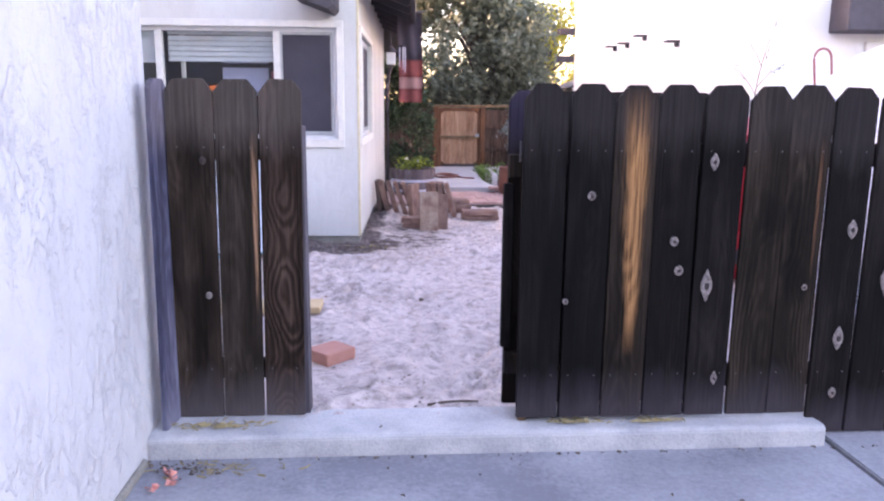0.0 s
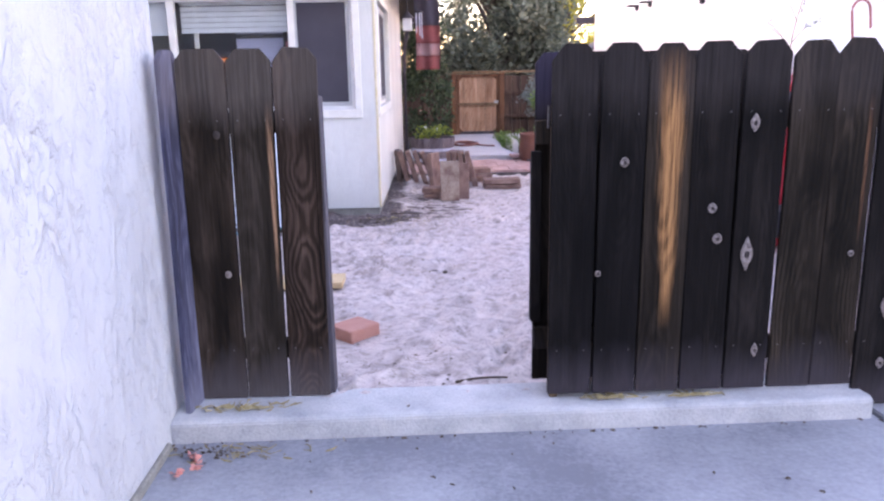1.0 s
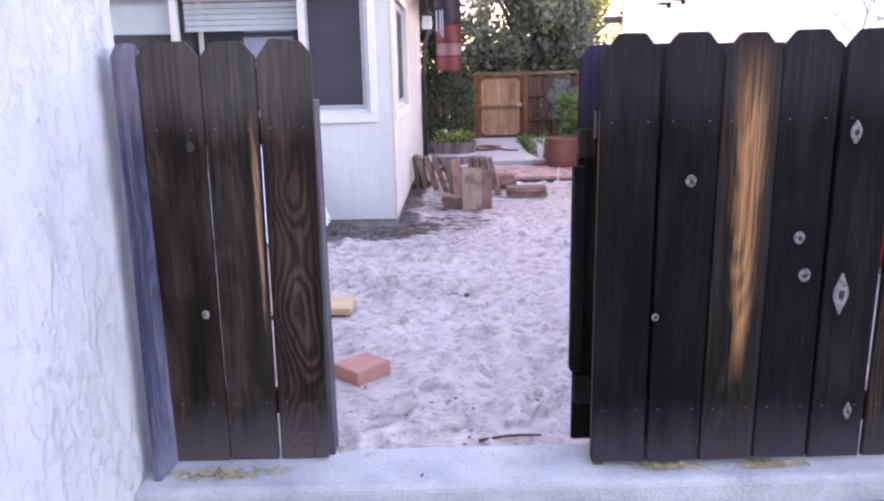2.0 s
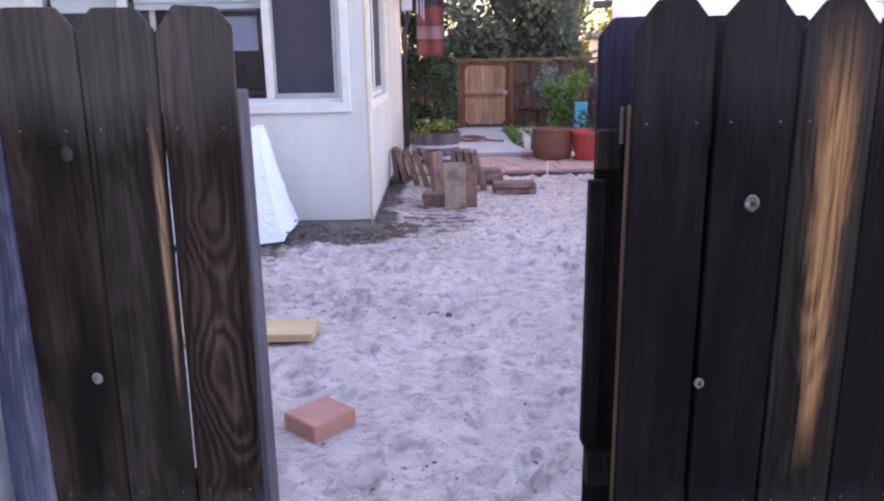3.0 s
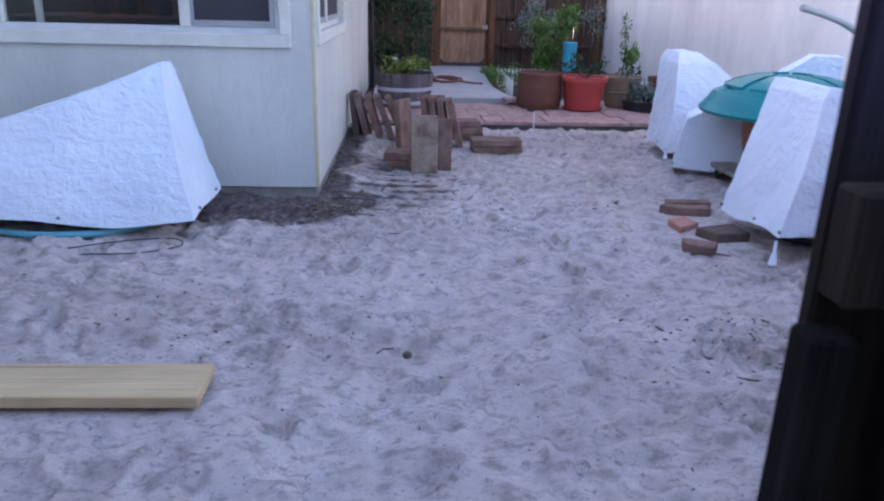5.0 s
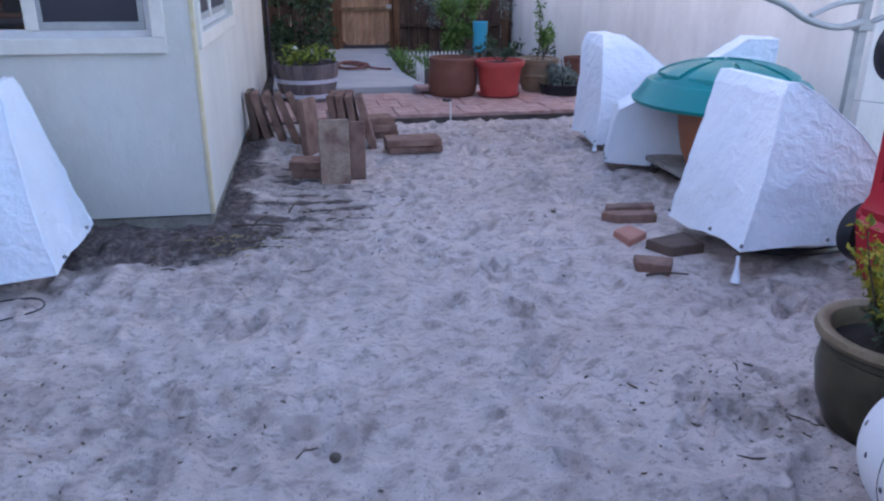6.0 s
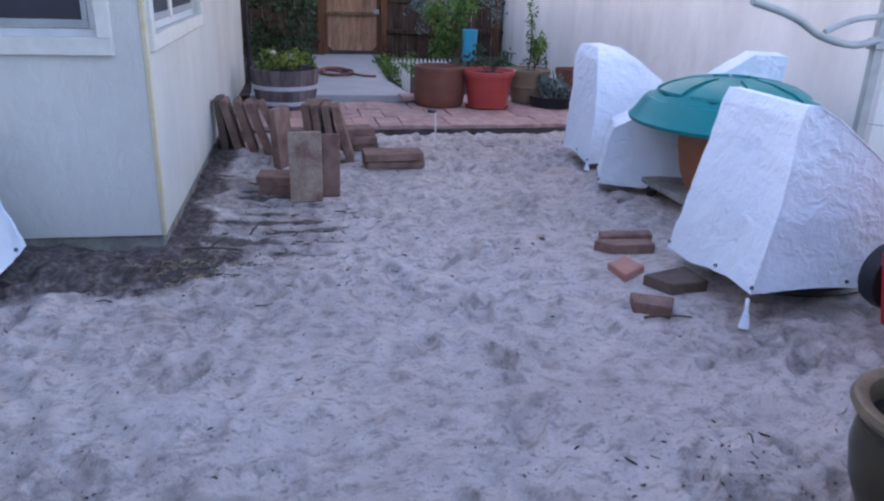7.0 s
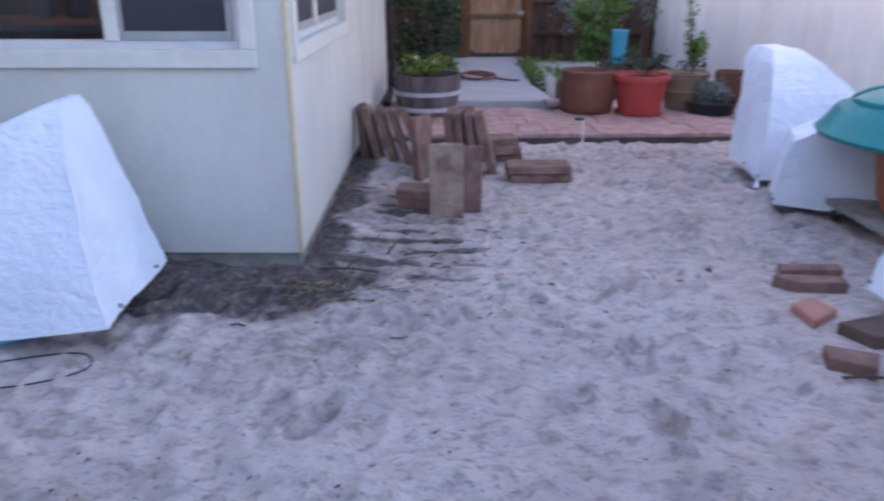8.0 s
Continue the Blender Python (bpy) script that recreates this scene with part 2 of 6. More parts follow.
SOIL = mottled("dark_potting_soil", (0.010, 0.008, 0.006), (0.04, 0.03, 0.022), 30, 160, 0.95, 1.0, 0.01)
BLACKPLASTIC = mottled("black_plastic", (0.010, 0.010, 0.012), (0.022, 0.022, 0.026), 8, 120, 0.45, 0.1)
TEAL = mottled("teal_plastic_lid", (0.003, 0.18, 0.18), (0.006, 0.235, 0.235), 4, 90, 0.34, 0.06, spec=0.22)
ORANGE = mottled("orange_clay_pot", (0.30, 0.105, 0.05), (0.40, 0.155, 0.08), 6, 90, 0.6, 0.1)
CYAN = mottled("sky_blue_plastic", (0.05, 0.42, 0.62), (0.09, 0.52, 0.72), 5, 90, 0.4, 0.05)
CYANTRIM = mottled("turquoise_hoop", (0.08, 0.30, 0.36), (0.14, 0.40, 0.46), 5, 90, 0.5, 0.05)
TOYRED = mottled("glossy_red_plastic", (0.34, 0.008, 0.018), (0.43, 0.014, 0.026), 4, 90, 0.35, 0.04)
TYRE = mottled("black_tyre_plastic", (0.010, 0.010, 0.013), (0.022, 0.022, 0.028), 10, 120, 0.55, 0.2)
STEEL = mottled("grey_painted_tube", (0.28, 0.29, 0.29), (0.40, 0.41, 0.40), 10, 120, 0.5, 0.1, metal=0.15)
GALV = mottled("galvanised_hoop", (0.42, 0.43, 0.52), (0.58, 0.59, 0.68), 14, 130, 0.5, 0.1, metal=0.25)
BALLWHITE = mottled("white_painted_ball", (0.66, 0.67, 0.70), (0.76, 0.77, 0.79), 5, 120, 0.55, 0.1)
BALLDARK = mottled("dark_patch", (0.06, 0.06, 0.075), (0.12, 0.12, 0.14), 20, 120, 0.7, 0.1)
PICKETWHITE = mottled("white_edging_picket", (0.62, 0.62, 0.62), (0.74, 0.74, 0.73), 10, 120, 0.5, 0.1)
BEAM = mottled("dark_painted_beam", (0.035, 0.03, 0.035), (0.07, 0.06, 0.07), 6, 90, 0.7, 0.3)
ROOFING = mottled("brown_roof_shingle", (0.06, 0.05, 0.045), (0.14, 0.11, 0.10), 10, 60, 0.9, 0.6)
HOSE = mottled("red_brown_hose", (0.16, 0.05, 0.035), (0.26, 0.09, 0.06), 20, 120, 0.6, 0.1)
TWIG = mottled("dry_twig", (0.035, 0.024, 0.018), (0.12, 0.085, 0.06), 30, 140, 0.9, 0.3)
STRAW = mottled("dry_straw", (0.20, 0.15, 0.07), (0.38, 0.30, 0.15), 30, 140, 0.9, 0.3)
DEBRIS = mottled("dark_litter", (0.05, 0.038, 0.03), (0.17, 0.13, 0.10), 30, 140, 0.95, 0.3)
BARK = mottled("grey_bark", (0.05, 0.038, 0.03), (0.14, 0.11, 0.09), 12, 90, 0.9, 0.8, 0.01)
WIRE = mottled("grey_wire", (0.25, 0.25, 0.26), (0.4, 0.4, 0.41), 20, 120, 0.5)


def leafy(name, dark, light, trans=0.25):
    n = Nodes(name)
    geo = n.tree.nodes.new("ShaderNodeNewGeometry")
    col = n.ramp(geo.outputs["Random Per Island"], (0.0, dark), (1.0, light))
    n.bsdf.inputs["Transmission Weight"].default_value = 0.0
    n.done(col, 0.55, None, spec=0.3)
    t = n.tree.nodes.new("ShaderNodeBsdfTranslucent")
    n.put(t, "Color", col)
    m = n.tree.nodes.new("ShaderNodeMixShader")
    m.inputs[0].default_value = trans
    n.tree.links.new(n.bsdf.outputs[0], m.inputs[1])
    n.tree.links.new(t.outputs[0], m.inputs[2])
    n.tree.links.new(m.outputs[0], n.tree.nodes["Material Output"].inputs["Surface"])
    return n.mat


LEAF_DARK = leafy("dark_green_leaf", (0.022, 0.040, 0.020), (0.075, 0.12, 0.055))
LEAF_GREEN = leafy("fresh_green_leaf", (0.07, 0.14, 0.03), (0.19, 0.30, 0.075))
LEAF_LIME = leafy("lime_leaf", (0.13, 0.18, 0.025), (0.30, 0.36, 0.06), 0.35)
LEAF_GREY = leafy("grey_green_leaf", (0.10, 0.13, 0.11), (0.24, 0.29, 0.26))
LEAF_YELLOW = leafy("yellow_green_leaf", (0.12, 0.16, 0.02), (0.42, 0.34, 0.03), 0.35)
LEAF_TREE = leafy("hedge_tree_leaf", (0.09, 0.105, 0.075), (0.24, 0.25, 0.17), 0.4)
LEAF_SUN = leafy("sunny_tree_leaf", (0.22, 0.24, 0.04), (0.45, 0.40, 0.08), 0.5)
PETAL = mottled("white_petal", (0.7, 0.7, 0.65), (0.8, 0.8, 0.78), 20, 100, 0.7)
PETALPINK = mottled("fallen_coral_petal", (0.55, 0.18, 0.14), (0.72, 0.34, 0.28), 20, 100, 0.7)


def cover_fabric():
    """Woven white plastic sheet: flat panels with small sharp crinkles and a few long folds."""
    n = Nodes("white_woven_cover")
    v = n.shift()
    fold = n.noise(n.scaled(v, (1, 1, 1.7)), 5.0, 4, 0.55, 0.8)
    bent = n.tree.nodes.new("ShaderNodeVectorMath")
    n.put(bent, 0, v)
    push = n.tree.nodes.new("ShaderNodeCombineXYZ")
    for i in range(3):
        n.put(push, i, n.math("MULTIPLY", n.noise(n.scaled(v, (1, 1 + 0.3 * i, 1)), 6.0 + 2 * i, 3), 0.22))
    n.put(bent, 1, push.outputs[0])
    facet = n.voronoi(n.scaled(bent.outputs[0], (1, 1, 1.6)), 13.0)
    small = n.voronoi(bent.outputs[0], 33.0)
    fine = n.noise(n.scaled(v, (1, 1, 1.8)), 60.0, 4, 0.6, 0.5)
    weave = n.noise(v, 420.0, 2)
    stain = n.noise(v, 3.0, 5)
    col = n.ramp(stain, (0.3, (0.69, 0.75, 0.83)), (0.7, (0.78, 0.82, 0.88)))
    h = n.math("ADD", n.math("MULTIPLY", fold, 0.8), n.math("MULTIPLY", facet, 0.42))
    h = n.math("ADD", h, n.math("MULTIPLY", small, 0.13))
    h = n.math("ADD", h, n.math("MULTIPLY", fine, 0.05))
    h = n.math("ADD", h, n.math("MULTIPLY", weave, 0.02))
    return n.done(col, n.ramp(fold, (0.3, 0.34), (0.7, 0.50)), h, 0.5, 0.030, 0.0, 0.5)


COVER = cover_fabric()


def sand_material():
    """Pale sand with clods, dirt and the shade of dimples as dark blotches; the layer "damp" says where dark garden
    soil has been trodden in.
    """
    n = Nodes("pale_grey_sand")
    v = n.coord
    broad = n.noise(v, 0.9, 5, 0.6)
    mid = n.noise(v, 9.0, 6, 0.65)
    grit = n.noise(v, 240.0, 3, 0.7)
    speck = n.noise(v, 85.0, 2)
    col = n.ramp(n.math("ADD", n.math("MULTIPLY", broad, 0.55), n.math("MULTIPLY", mid, 0.45)), (0.36, (0.44, 0.362, 0.325)), (0.50, (0.595, 0.50, 0.46)), (0.64, (0.69, 0.595, 0.555)))
    col = n.mix(n.ramp(grit, (0.34, 0.4), (0.5, 0.0)), col, (0.31, 0.255, 0.225))
    col = n.mix(n.ramp(speck, (0.66, 0.0), (0.73, 0.75)), col, (0.10, 0.075, 0.06))
    # dark blotches and flecks put the shade of scuffs into the colour
    blot_shade = n.noise(n.scaled(v, (1, 1.5, 1)), 11.0, 8, 0.68, 0.15)
    col = n.mix(n.ramp(blot_shade, (0.50, 0.0), (0.63, 0.60)), col, (0.25, 0.205, 0.185))
    clod_shade = n.noise(n.scaled(v, (1, 1.5, 1)), 28.0, 6, 0.68, 0.2)
    col = n.mix(n.ramp(clod_shade, (0.55, 0.0), (0.67, 0.65)), col, (0.19, 0.152, 0.135))
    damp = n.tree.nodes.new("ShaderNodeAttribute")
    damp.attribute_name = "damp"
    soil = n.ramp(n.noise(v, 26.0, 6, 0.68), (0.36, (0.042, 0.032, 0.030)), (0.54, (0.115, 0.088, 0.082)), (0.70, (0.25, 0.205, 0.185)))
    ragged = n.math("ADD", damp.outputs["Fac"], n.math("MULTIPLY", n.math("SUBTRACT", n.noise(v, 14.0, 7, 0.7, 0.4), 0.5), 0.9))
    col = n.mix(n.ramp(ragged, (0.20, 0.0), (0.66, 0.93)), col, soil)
    h = n.math("ADD", n.math("MULTIPLY", mid, 0.6), n.math("MULTIPLY", grit, 0.16))
    h = n.math("ADD", h, n.math("MULTIPLY", clod_shade, 0.35))
    return n.done(col, 0.95, h, 1.0, 0.026, 0.0, 0.15)


SAND = sand_material()
EARTH = mottled("damp_dark_earth", (0.045, 0.035, 0.032), (0.155, 0.125, 0.115), 9, 110, 0.97, 1.0, 0.02)
GROUND = mottled("bare_dirt", (0.14, 0.11, 0.085), (0.27, 0.22, 0.17), 0.6, 30, 0.95, 0.6, 0.02)

GLASS = Nodes("window_glass")
GLASS.bsdf.inputs["Transmission Weight"].default_value = 1.0
GLASS = GLASS.done((0.93, 0.96, 0.96), 0.02)
LAMPLIGHT = Nodes("lit_orange_shade")
LAMPLIGHT.bsdf.inputs["Emission Color"].default_value = (1.0, 0.32, 0.06, 1)
LAMPLIGHT.bsdf.inputs["Emission Strength"].default_value = 4.5
LAMPLIGHT = LAMPLIGHT.done((0.7, 0.3, 0.1), 0.8)
# near-black colour holds the gloom of the unlit room
ROOMWALL = mottled("dark_interior_shade", (0.05, 0.04, 0.038), (0.08, 0.066, 0.06), 2, 60, 0.9, 0.1)
FLAGRED = mottled("faded_red_cloth", (0.26, 0.075, 0.075), (0.36, 0.12, 0.115), 5, 200, 0.9, 0.2)
FLAGWHITE = mottled("faded_pink_cloth", (0.34, 0.20, 0.20), (0.44, 0.28, 0.28), 5, 200, 0.9, 0.2)
FLAGGREY = mottled("faded_grey_cloth", (0.075, 0.062, 0.08), (0.13, 0.11, 0.135), 5, 200, 0.9, 0.2)
POSTER = mottled("pale_blue_paper", (0.40, 0.42, 0.58), (0.55, 0.56, 0.70), 6, 80, 0.7, 0.05)

# ---- mesh helpers ----


def link(name, bm, material, parent=None, label="", smooth=False):
    me = bpy.data.meshes.new(name)
    bm.normal_update()
    bm.to_mesh(me)
    bm.free()
    me.materials.append(material)
    if smooth:
        me.polygons.foreach_set("use_smooth", [True] * len(me.polygons))
        if smooth != "all":
            me.set_sharp_from_angle(angle=radians(38))
    ob = new(name, me)
    if parent:
        ob.parent = parent
    if label:
        tagged(ob, label)
    return ob


def part(name, bm, material, parent, label="", smooth=False):
    return link(name, bm, material, parent, label, smooth)


def thing(name, m, label, category, group="", kind=""):
    ob = new(name)
    ob.matrix_world = m
    return tagged(ob, label, category, group, kind)


def quads(name, verts, faces, material, parent=None, smooth=False):
    me = bpy.data.meshes.new(name)
    me.from_pydata([tuple(v) for v in verts], [], [tuple(f) for f in faces])
    me.materials.append(material)
    if smooth:
        me.polygons.foreach_set("use_smooth", [True] * len(me.polygons))
    me.update()
    ob = new(name, me)
    if parent:
        ob.parent = parent
    return ob


def box(x0, x1, y0, y1, z0, z1, bevel=0.0, bm=None, m=None):
    """A box between two corners, its edges rounded off; joins bm where given."""
    one = bmesh.new()
    bmesh.ops.create_cube(one, size=1.0, matrix=Matrix.LocRotScale(((x0 + x1) / 2, (y0 + y1) / 2, (z0 + z1) / 2), None, (x1 - x0, y1 - y0, z1 - z0)))
    if bevel:
        bmesh.ops.bevel(one, geom=one.edges[:], offset=bevel, segments=1, affect="EDGES")
    if m is not None:
        one.transform(m)
    return merge(bm, one)


def merge(bm, one):
    if bm is None:
        return one
    me = bpy.data.meshes.new("join")
    one.to_mesh(me)
    one.free()
    bm.from_mesh(me)
    bpy.data.meshes.remove(me)
    return bm


def prism(outline, y0, y1, bevel=0.0, jitter=0.0):
    """An outline in x and z, given depth in y."""
    bm = bmesh.new()
    vs = [bm.verts.new((x, y0, z)) for x, z in outline]
    f = bm.faces.new(vs)
    ext = bmesh.ops.extrude_face_region(bm, geom=[f])
    for v in ext["geom"]:
        if isinstance(v, bmesh.types.BMVert):
            v.co.y = y1
    bmesh.ops.recalc_face_normals(bm, faces=bm.faces[:])
    if bevel:
        bmesh.ops.bevel(bm, geom=bm.edges[:], offset=bevel, segments=2, affect="EDGES")
    return bm


def slab(outline, z0, z1, bevel=0.0):
    """An outline in x and y, given height in z."""
    bm = prism([(x, y) for x, y in outline], 0, 1)
    for v in bm.verts:
        x, t, y = v.co
        v.co = (x, y, z0 + t * (z1 - z0))
    bmesh.ops.recalc_face_normals(bm, faces=bm.faces[:])
    if bevel:
        bmesh.ops.bevel(bm, geom=bm.edges[:], offset=bevel, segments=2, affect="EDGES")
    return bm


def lathe(profile, seg=40, bm=None, m=None):
    """A profile of radius and height, turned about z."""
    one = bmesh.new()
    rings = []
    for r, z in profile:
        if r < 1e-5:
            rings.append([one.verts.new((0, 0, z))])
        else:
            rings.append([one.verts.new((r * math.cos(2 * math.pi * i / seg), r * math.sin(2 * math.pi * i / seg), z)) for i in range(seg)])
    for a, b in zip(rings, rings[1:]):
        for i in range(seg):
            j = (i + 1) % seg
            if len(a) == 1 and len(b) > 1:
                one.faces.new((a[0], b[i], b[j]))
            elif len(b) == 1 and len(a) > 1:
                one.faces.new((a[i], a[j], b[0]))
            elif len(a) > 1:
                one.faces.new((a[i], a[j], b[j], b[i]))
    bmesh.ops.recalc_face_normals(one, faces=one.faces[:])
    if m is not None:
        one.transform(m)
    return merge(bm, one)


def tube(points, radius, seg=8, bm=None, taper=1.0):
    """A round bar along points, thinner by taper towards its end."""
    one = bmesh.new()
    pts = [Vector(p) for p in points]
    rings = []
    for k, p in enumerate(pts):
        d = (pts[min(k + 1, len(pts) - 1)] - pts[max(k - 1, 0)]).normalized()
        q = d.to_track_quat("Z", "Y")
        r = radius * (1 + (taper - 1) * k / (len(pts) - 1))
        rings.append([one.verts.new(p + q @ Vector((r * math.cos(2 * math.pi * i / seg), r * math.sin(2 * math.pi * i / seg), 0))) for i in range(seg)])
    for a, b in zip(rings, rings[1:]):
        for i in range(seg):
            one.faces.new((a[i], a[(i + 1) % seg], b[(i + 1) % seg], b[i]))
    one.faces.new(rings[0][::-1])
    one.faces.new(rings[-1])
    return merge(bm, one)


def bend(p, q, sag, n=10):
    """Points from p to q that bow by the vector sag."""
    p, q, s = Vector(p), Vector(q), Vector(sag)
    return [p.lerp(q, i / n) + s * math.sin(math.pi * i / n) for i in range(n + 1)]


def leaves(name, centres, spread, size, material, parent=None, count=400, seed=1, flat=0.0, long=1.8):
    """Many small folded leaves in clumps round the centres."""
    rng = np.random.default_rng(seed)
    c = np.asarray(centres, float)
    pick = rng.integers(0, len(c), count)
    sp = np.asarray(spread, float)
    d = rng.normal(size=(count, 3))
    d /= np.linalg.norm(d, axis=1)[:, None]
    pos = c[pick] + d * (rng.random((count, 1)) ** 0.45) * sp
    a = rng.normal(size=(count, 3))
    a[:, 2] *= 1 - flat
    a /= np.linalg.norm(a, axis=1)[:, None]
    b = np.cross(a, rng.normal(size=(count, 3)))
    b /= np.linalg.norm(b, axis=1)[:, None]
    up = np.cross(a, b)
    s = size * (0.6 + 0.8 * rng.random((count, 1)))
    tip, mid = a * s * long, a * s * long * 0.45
    v = np.stack([pos, pos + mid + b * s * 0.45 + up * s * 0.12, pos + tip, pos + mid - b * s * 0.45 + up * s * 0.12], 1).reshape(-1, 3)
    i = np.arange(count)[:, None] * 4
    f = np.concatenate([i + np.array([[0, 1, 2]]), i + np.array([[0, 2, 3]])])
    ob = quads(name, v.tolist(), f.tolist(), material, parent)
    return tagged(ob, kind="stuff") if parent else ob


LATTICE = {}


def vnoise(x, y, seed, scale):
    """Smooth value noise for arrays."""
    if seed not in LATTICE:
        LATTICE[seed] = np.random.default_rng(seed).random((257, 257))
    g = LATTICE[seed]
    u, v = np.asarray(x) * scale + 60.0, np.asarray(y) * scale + 60.0
    i, j = np.floor(u).astype(int), np.floor(v).astype(int)
    fu, fv = u - i, v - j
    fu, fv = fu * fu * (3 - 2 * fu), fv * fv * (3 - 2 * fv)
    i, j = i % 256, j % 256
    return (g[i, j] * (1 - fu) + g[i + 1, j] * fu) * (1 - fv) + (g[i, j + 1] * (1 - fu) + g[i + 1, j + 1] * fu) * fv


def field(name, x0, x1, y0, y1, step, height, material, smooth=True):
    """A sheet whose height is a function of x and y arrays."""
    nx, ny = int(round((x1 - x0) / step)) + 1, int(round((y1 - y0) / step)) + 1
    xs, ys = np.meshgrid(np.linspace(x0, x1, nx), np.linspace(y0, y1, ny))
    zs = height(xs, ys)
    v = np.stack([xs, ys, zs], -1).reshape(-1, 3)
    i = (np.arange(ny - 1)[:, None] * nx + np.arange(nx - 1)[None, :]).reshape(-1, 1)
    f = i + np.array([[0, 1, nx + 1, nx]])
    return quads(name, v.tolist(), f.tolist(), material, None, smooth)

# ---- large structure ----
tagged(link("ground", box(-60, 60, -40, 90, -0.6, -0.16), GROUND), "bare dirt ground all round the yard", "ground", kind="structure")


SX0, SX1, SY0, SY1, STEP = -4.2, 3.6, 2.76, 9.55, 0.0145


def sand_heights():
    """Heights of the trodden sand: swells, scuffs, overlapping footprints with pushed-up rims, and rows left by lifted pavers."""
    nx, ny = int(round((SX1 - SX0) / STEP)) + 1, int(round((SY1 - SY0) / STEP)) + 1
    x, y = np.meshgrid(np.linspace(SX0, SX1, nx), np.linspace(SY0, SY1, ny))
    z = 0.030 * (vnoise(x, y, 11, 0.9) - 0.5) + 0.026 * (vnoise(x, y, 12, 3.1) - 0.5)
    wx, wy = x + 0.10 * (vnoise(x, y, 41, 4.0) - 0.5), y + 0.10 * (vnoise(x, y, 42, 4.0) - 0.5)
    r1 = 1 - np.abs(2 * vnoise(wx + 0.4 * wy, 1.2 * wy - 0.3 * wx, 13, 4.2) - 1)
    r2 = 1 - np.abs(2 * vnoise(wx - 0.3 * wy, 1.2 * wy + 0.2 * wx, 17, 8.5) - 1)
    z += 0.024 * r1 ** 1.6 + 0.026 * r2 ** 1.6 - 0.024
    z += 0.024 * (vnoise(x, y, 14, 13.0) - 0.5) + 0.013 * (vnoise(x, y, 16, 31.0) - 0.5) + 0.005 * (vnoise(x, y, 19, 55.0) - 0.5)
    wob = 0.5 * (vnoise(x, y, 18, 20.0) - 0.5)
    rng = np.random.default_rng(5)
    for k in range(620):
        px, py, a = rng.uniform(-3.6, 3.4), rng.uniform(2.9, 9.3), rng.normal(1.2, 0.8)
        foot = k % 3 == 0
        long, wide = (rng.uniform(0.10, 0.14), rng.uniform(0.04, 0.055)) if foot else (rng.uniform(0.03, 0.075), rng.uniform(0.022, 0.05))
        deep = rng.uniform(0.014, 0.034) if foot else rng.uniform(0.012, 0.030)
        i0, i1 = max(int((px - 0.34 - SX0) / STEP), 0), int((px + 0.34 - SX0) / STEP)
        j0, j1 = max(int((py - 0.34 - SY0) / STEP), 0), int((py + 0.34 - SY0) / STEP)
        w = (slice(j0, j1), slice(i0, i1))
        dx, dy = x[w] - px, y[w] - py
        u, v = dx * math.cos(a) + dy * math.sin(a), -dx * math.sin(a) + dy * math.cos(a)
        rr = np.sqrt((u / long) ** 2 + (v / wide) ** 2) + wob[w]
        z[w] += -deep / (1 + np.exp(np.clip((rr - 1) * 11, -30, 30))) + 0.45 * deep * np.exp(-((rr - 1.3) / 0.24) ** 2)
    rows = laid_rows(x, y)
    z = z * (1 - 0.65 * np.clip(rows * 1.4, 0, 1)) + 0.006 * rows * np.sin(2 * math.pi * y / 0.155)
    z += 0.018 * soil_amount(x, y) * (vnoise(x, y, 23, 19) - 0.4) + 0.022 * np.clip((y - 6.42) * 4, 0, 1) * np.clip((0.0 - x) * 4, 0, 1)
    for cx, cy, rx, ry in ((-0.41, 3.53, 0.22, 0.22), (-1.2, 4.42, 0.85, 0.20), (1.80, 6.50, 0.26, 0.18), (1.67, 6.19, 0.16, 0.16), (1.80, 6.0, 0.2, 0.16), (1.60, 5.79, 0.16, 0.14), (0.33, 7.5, 0.2, 0.1), (0.69, 8.23, 0.24, 0.13)):
        w = np.exp(-(((x - cx) / rx) ** 4 + ((y - cy) / ry) ** 4))
        z = z * (1 - w) + 0.002 * w
    return z - 0.035 * np.clip((y - 9.22) / 0.18, 0, 1)


def laid_rows(x, y):
    """1 where pavers were lifted and their bed still shows, 0 elsewhere."""
    band = np.clip((x + 0.42) * 6, 0, 1) * np.clip((0.40 + 0.25 * vnoise(x, y, 43, 2.0) - x) * 4, 0, 1)
    return band * np.clip((y - 6.45) * 4, 0, 1) * np.clip((8.3 - y) * 3, 0, 1) * np.clip((vnoise(x, y, 15, 4) - 0.08) * 6, 0.25, 1)


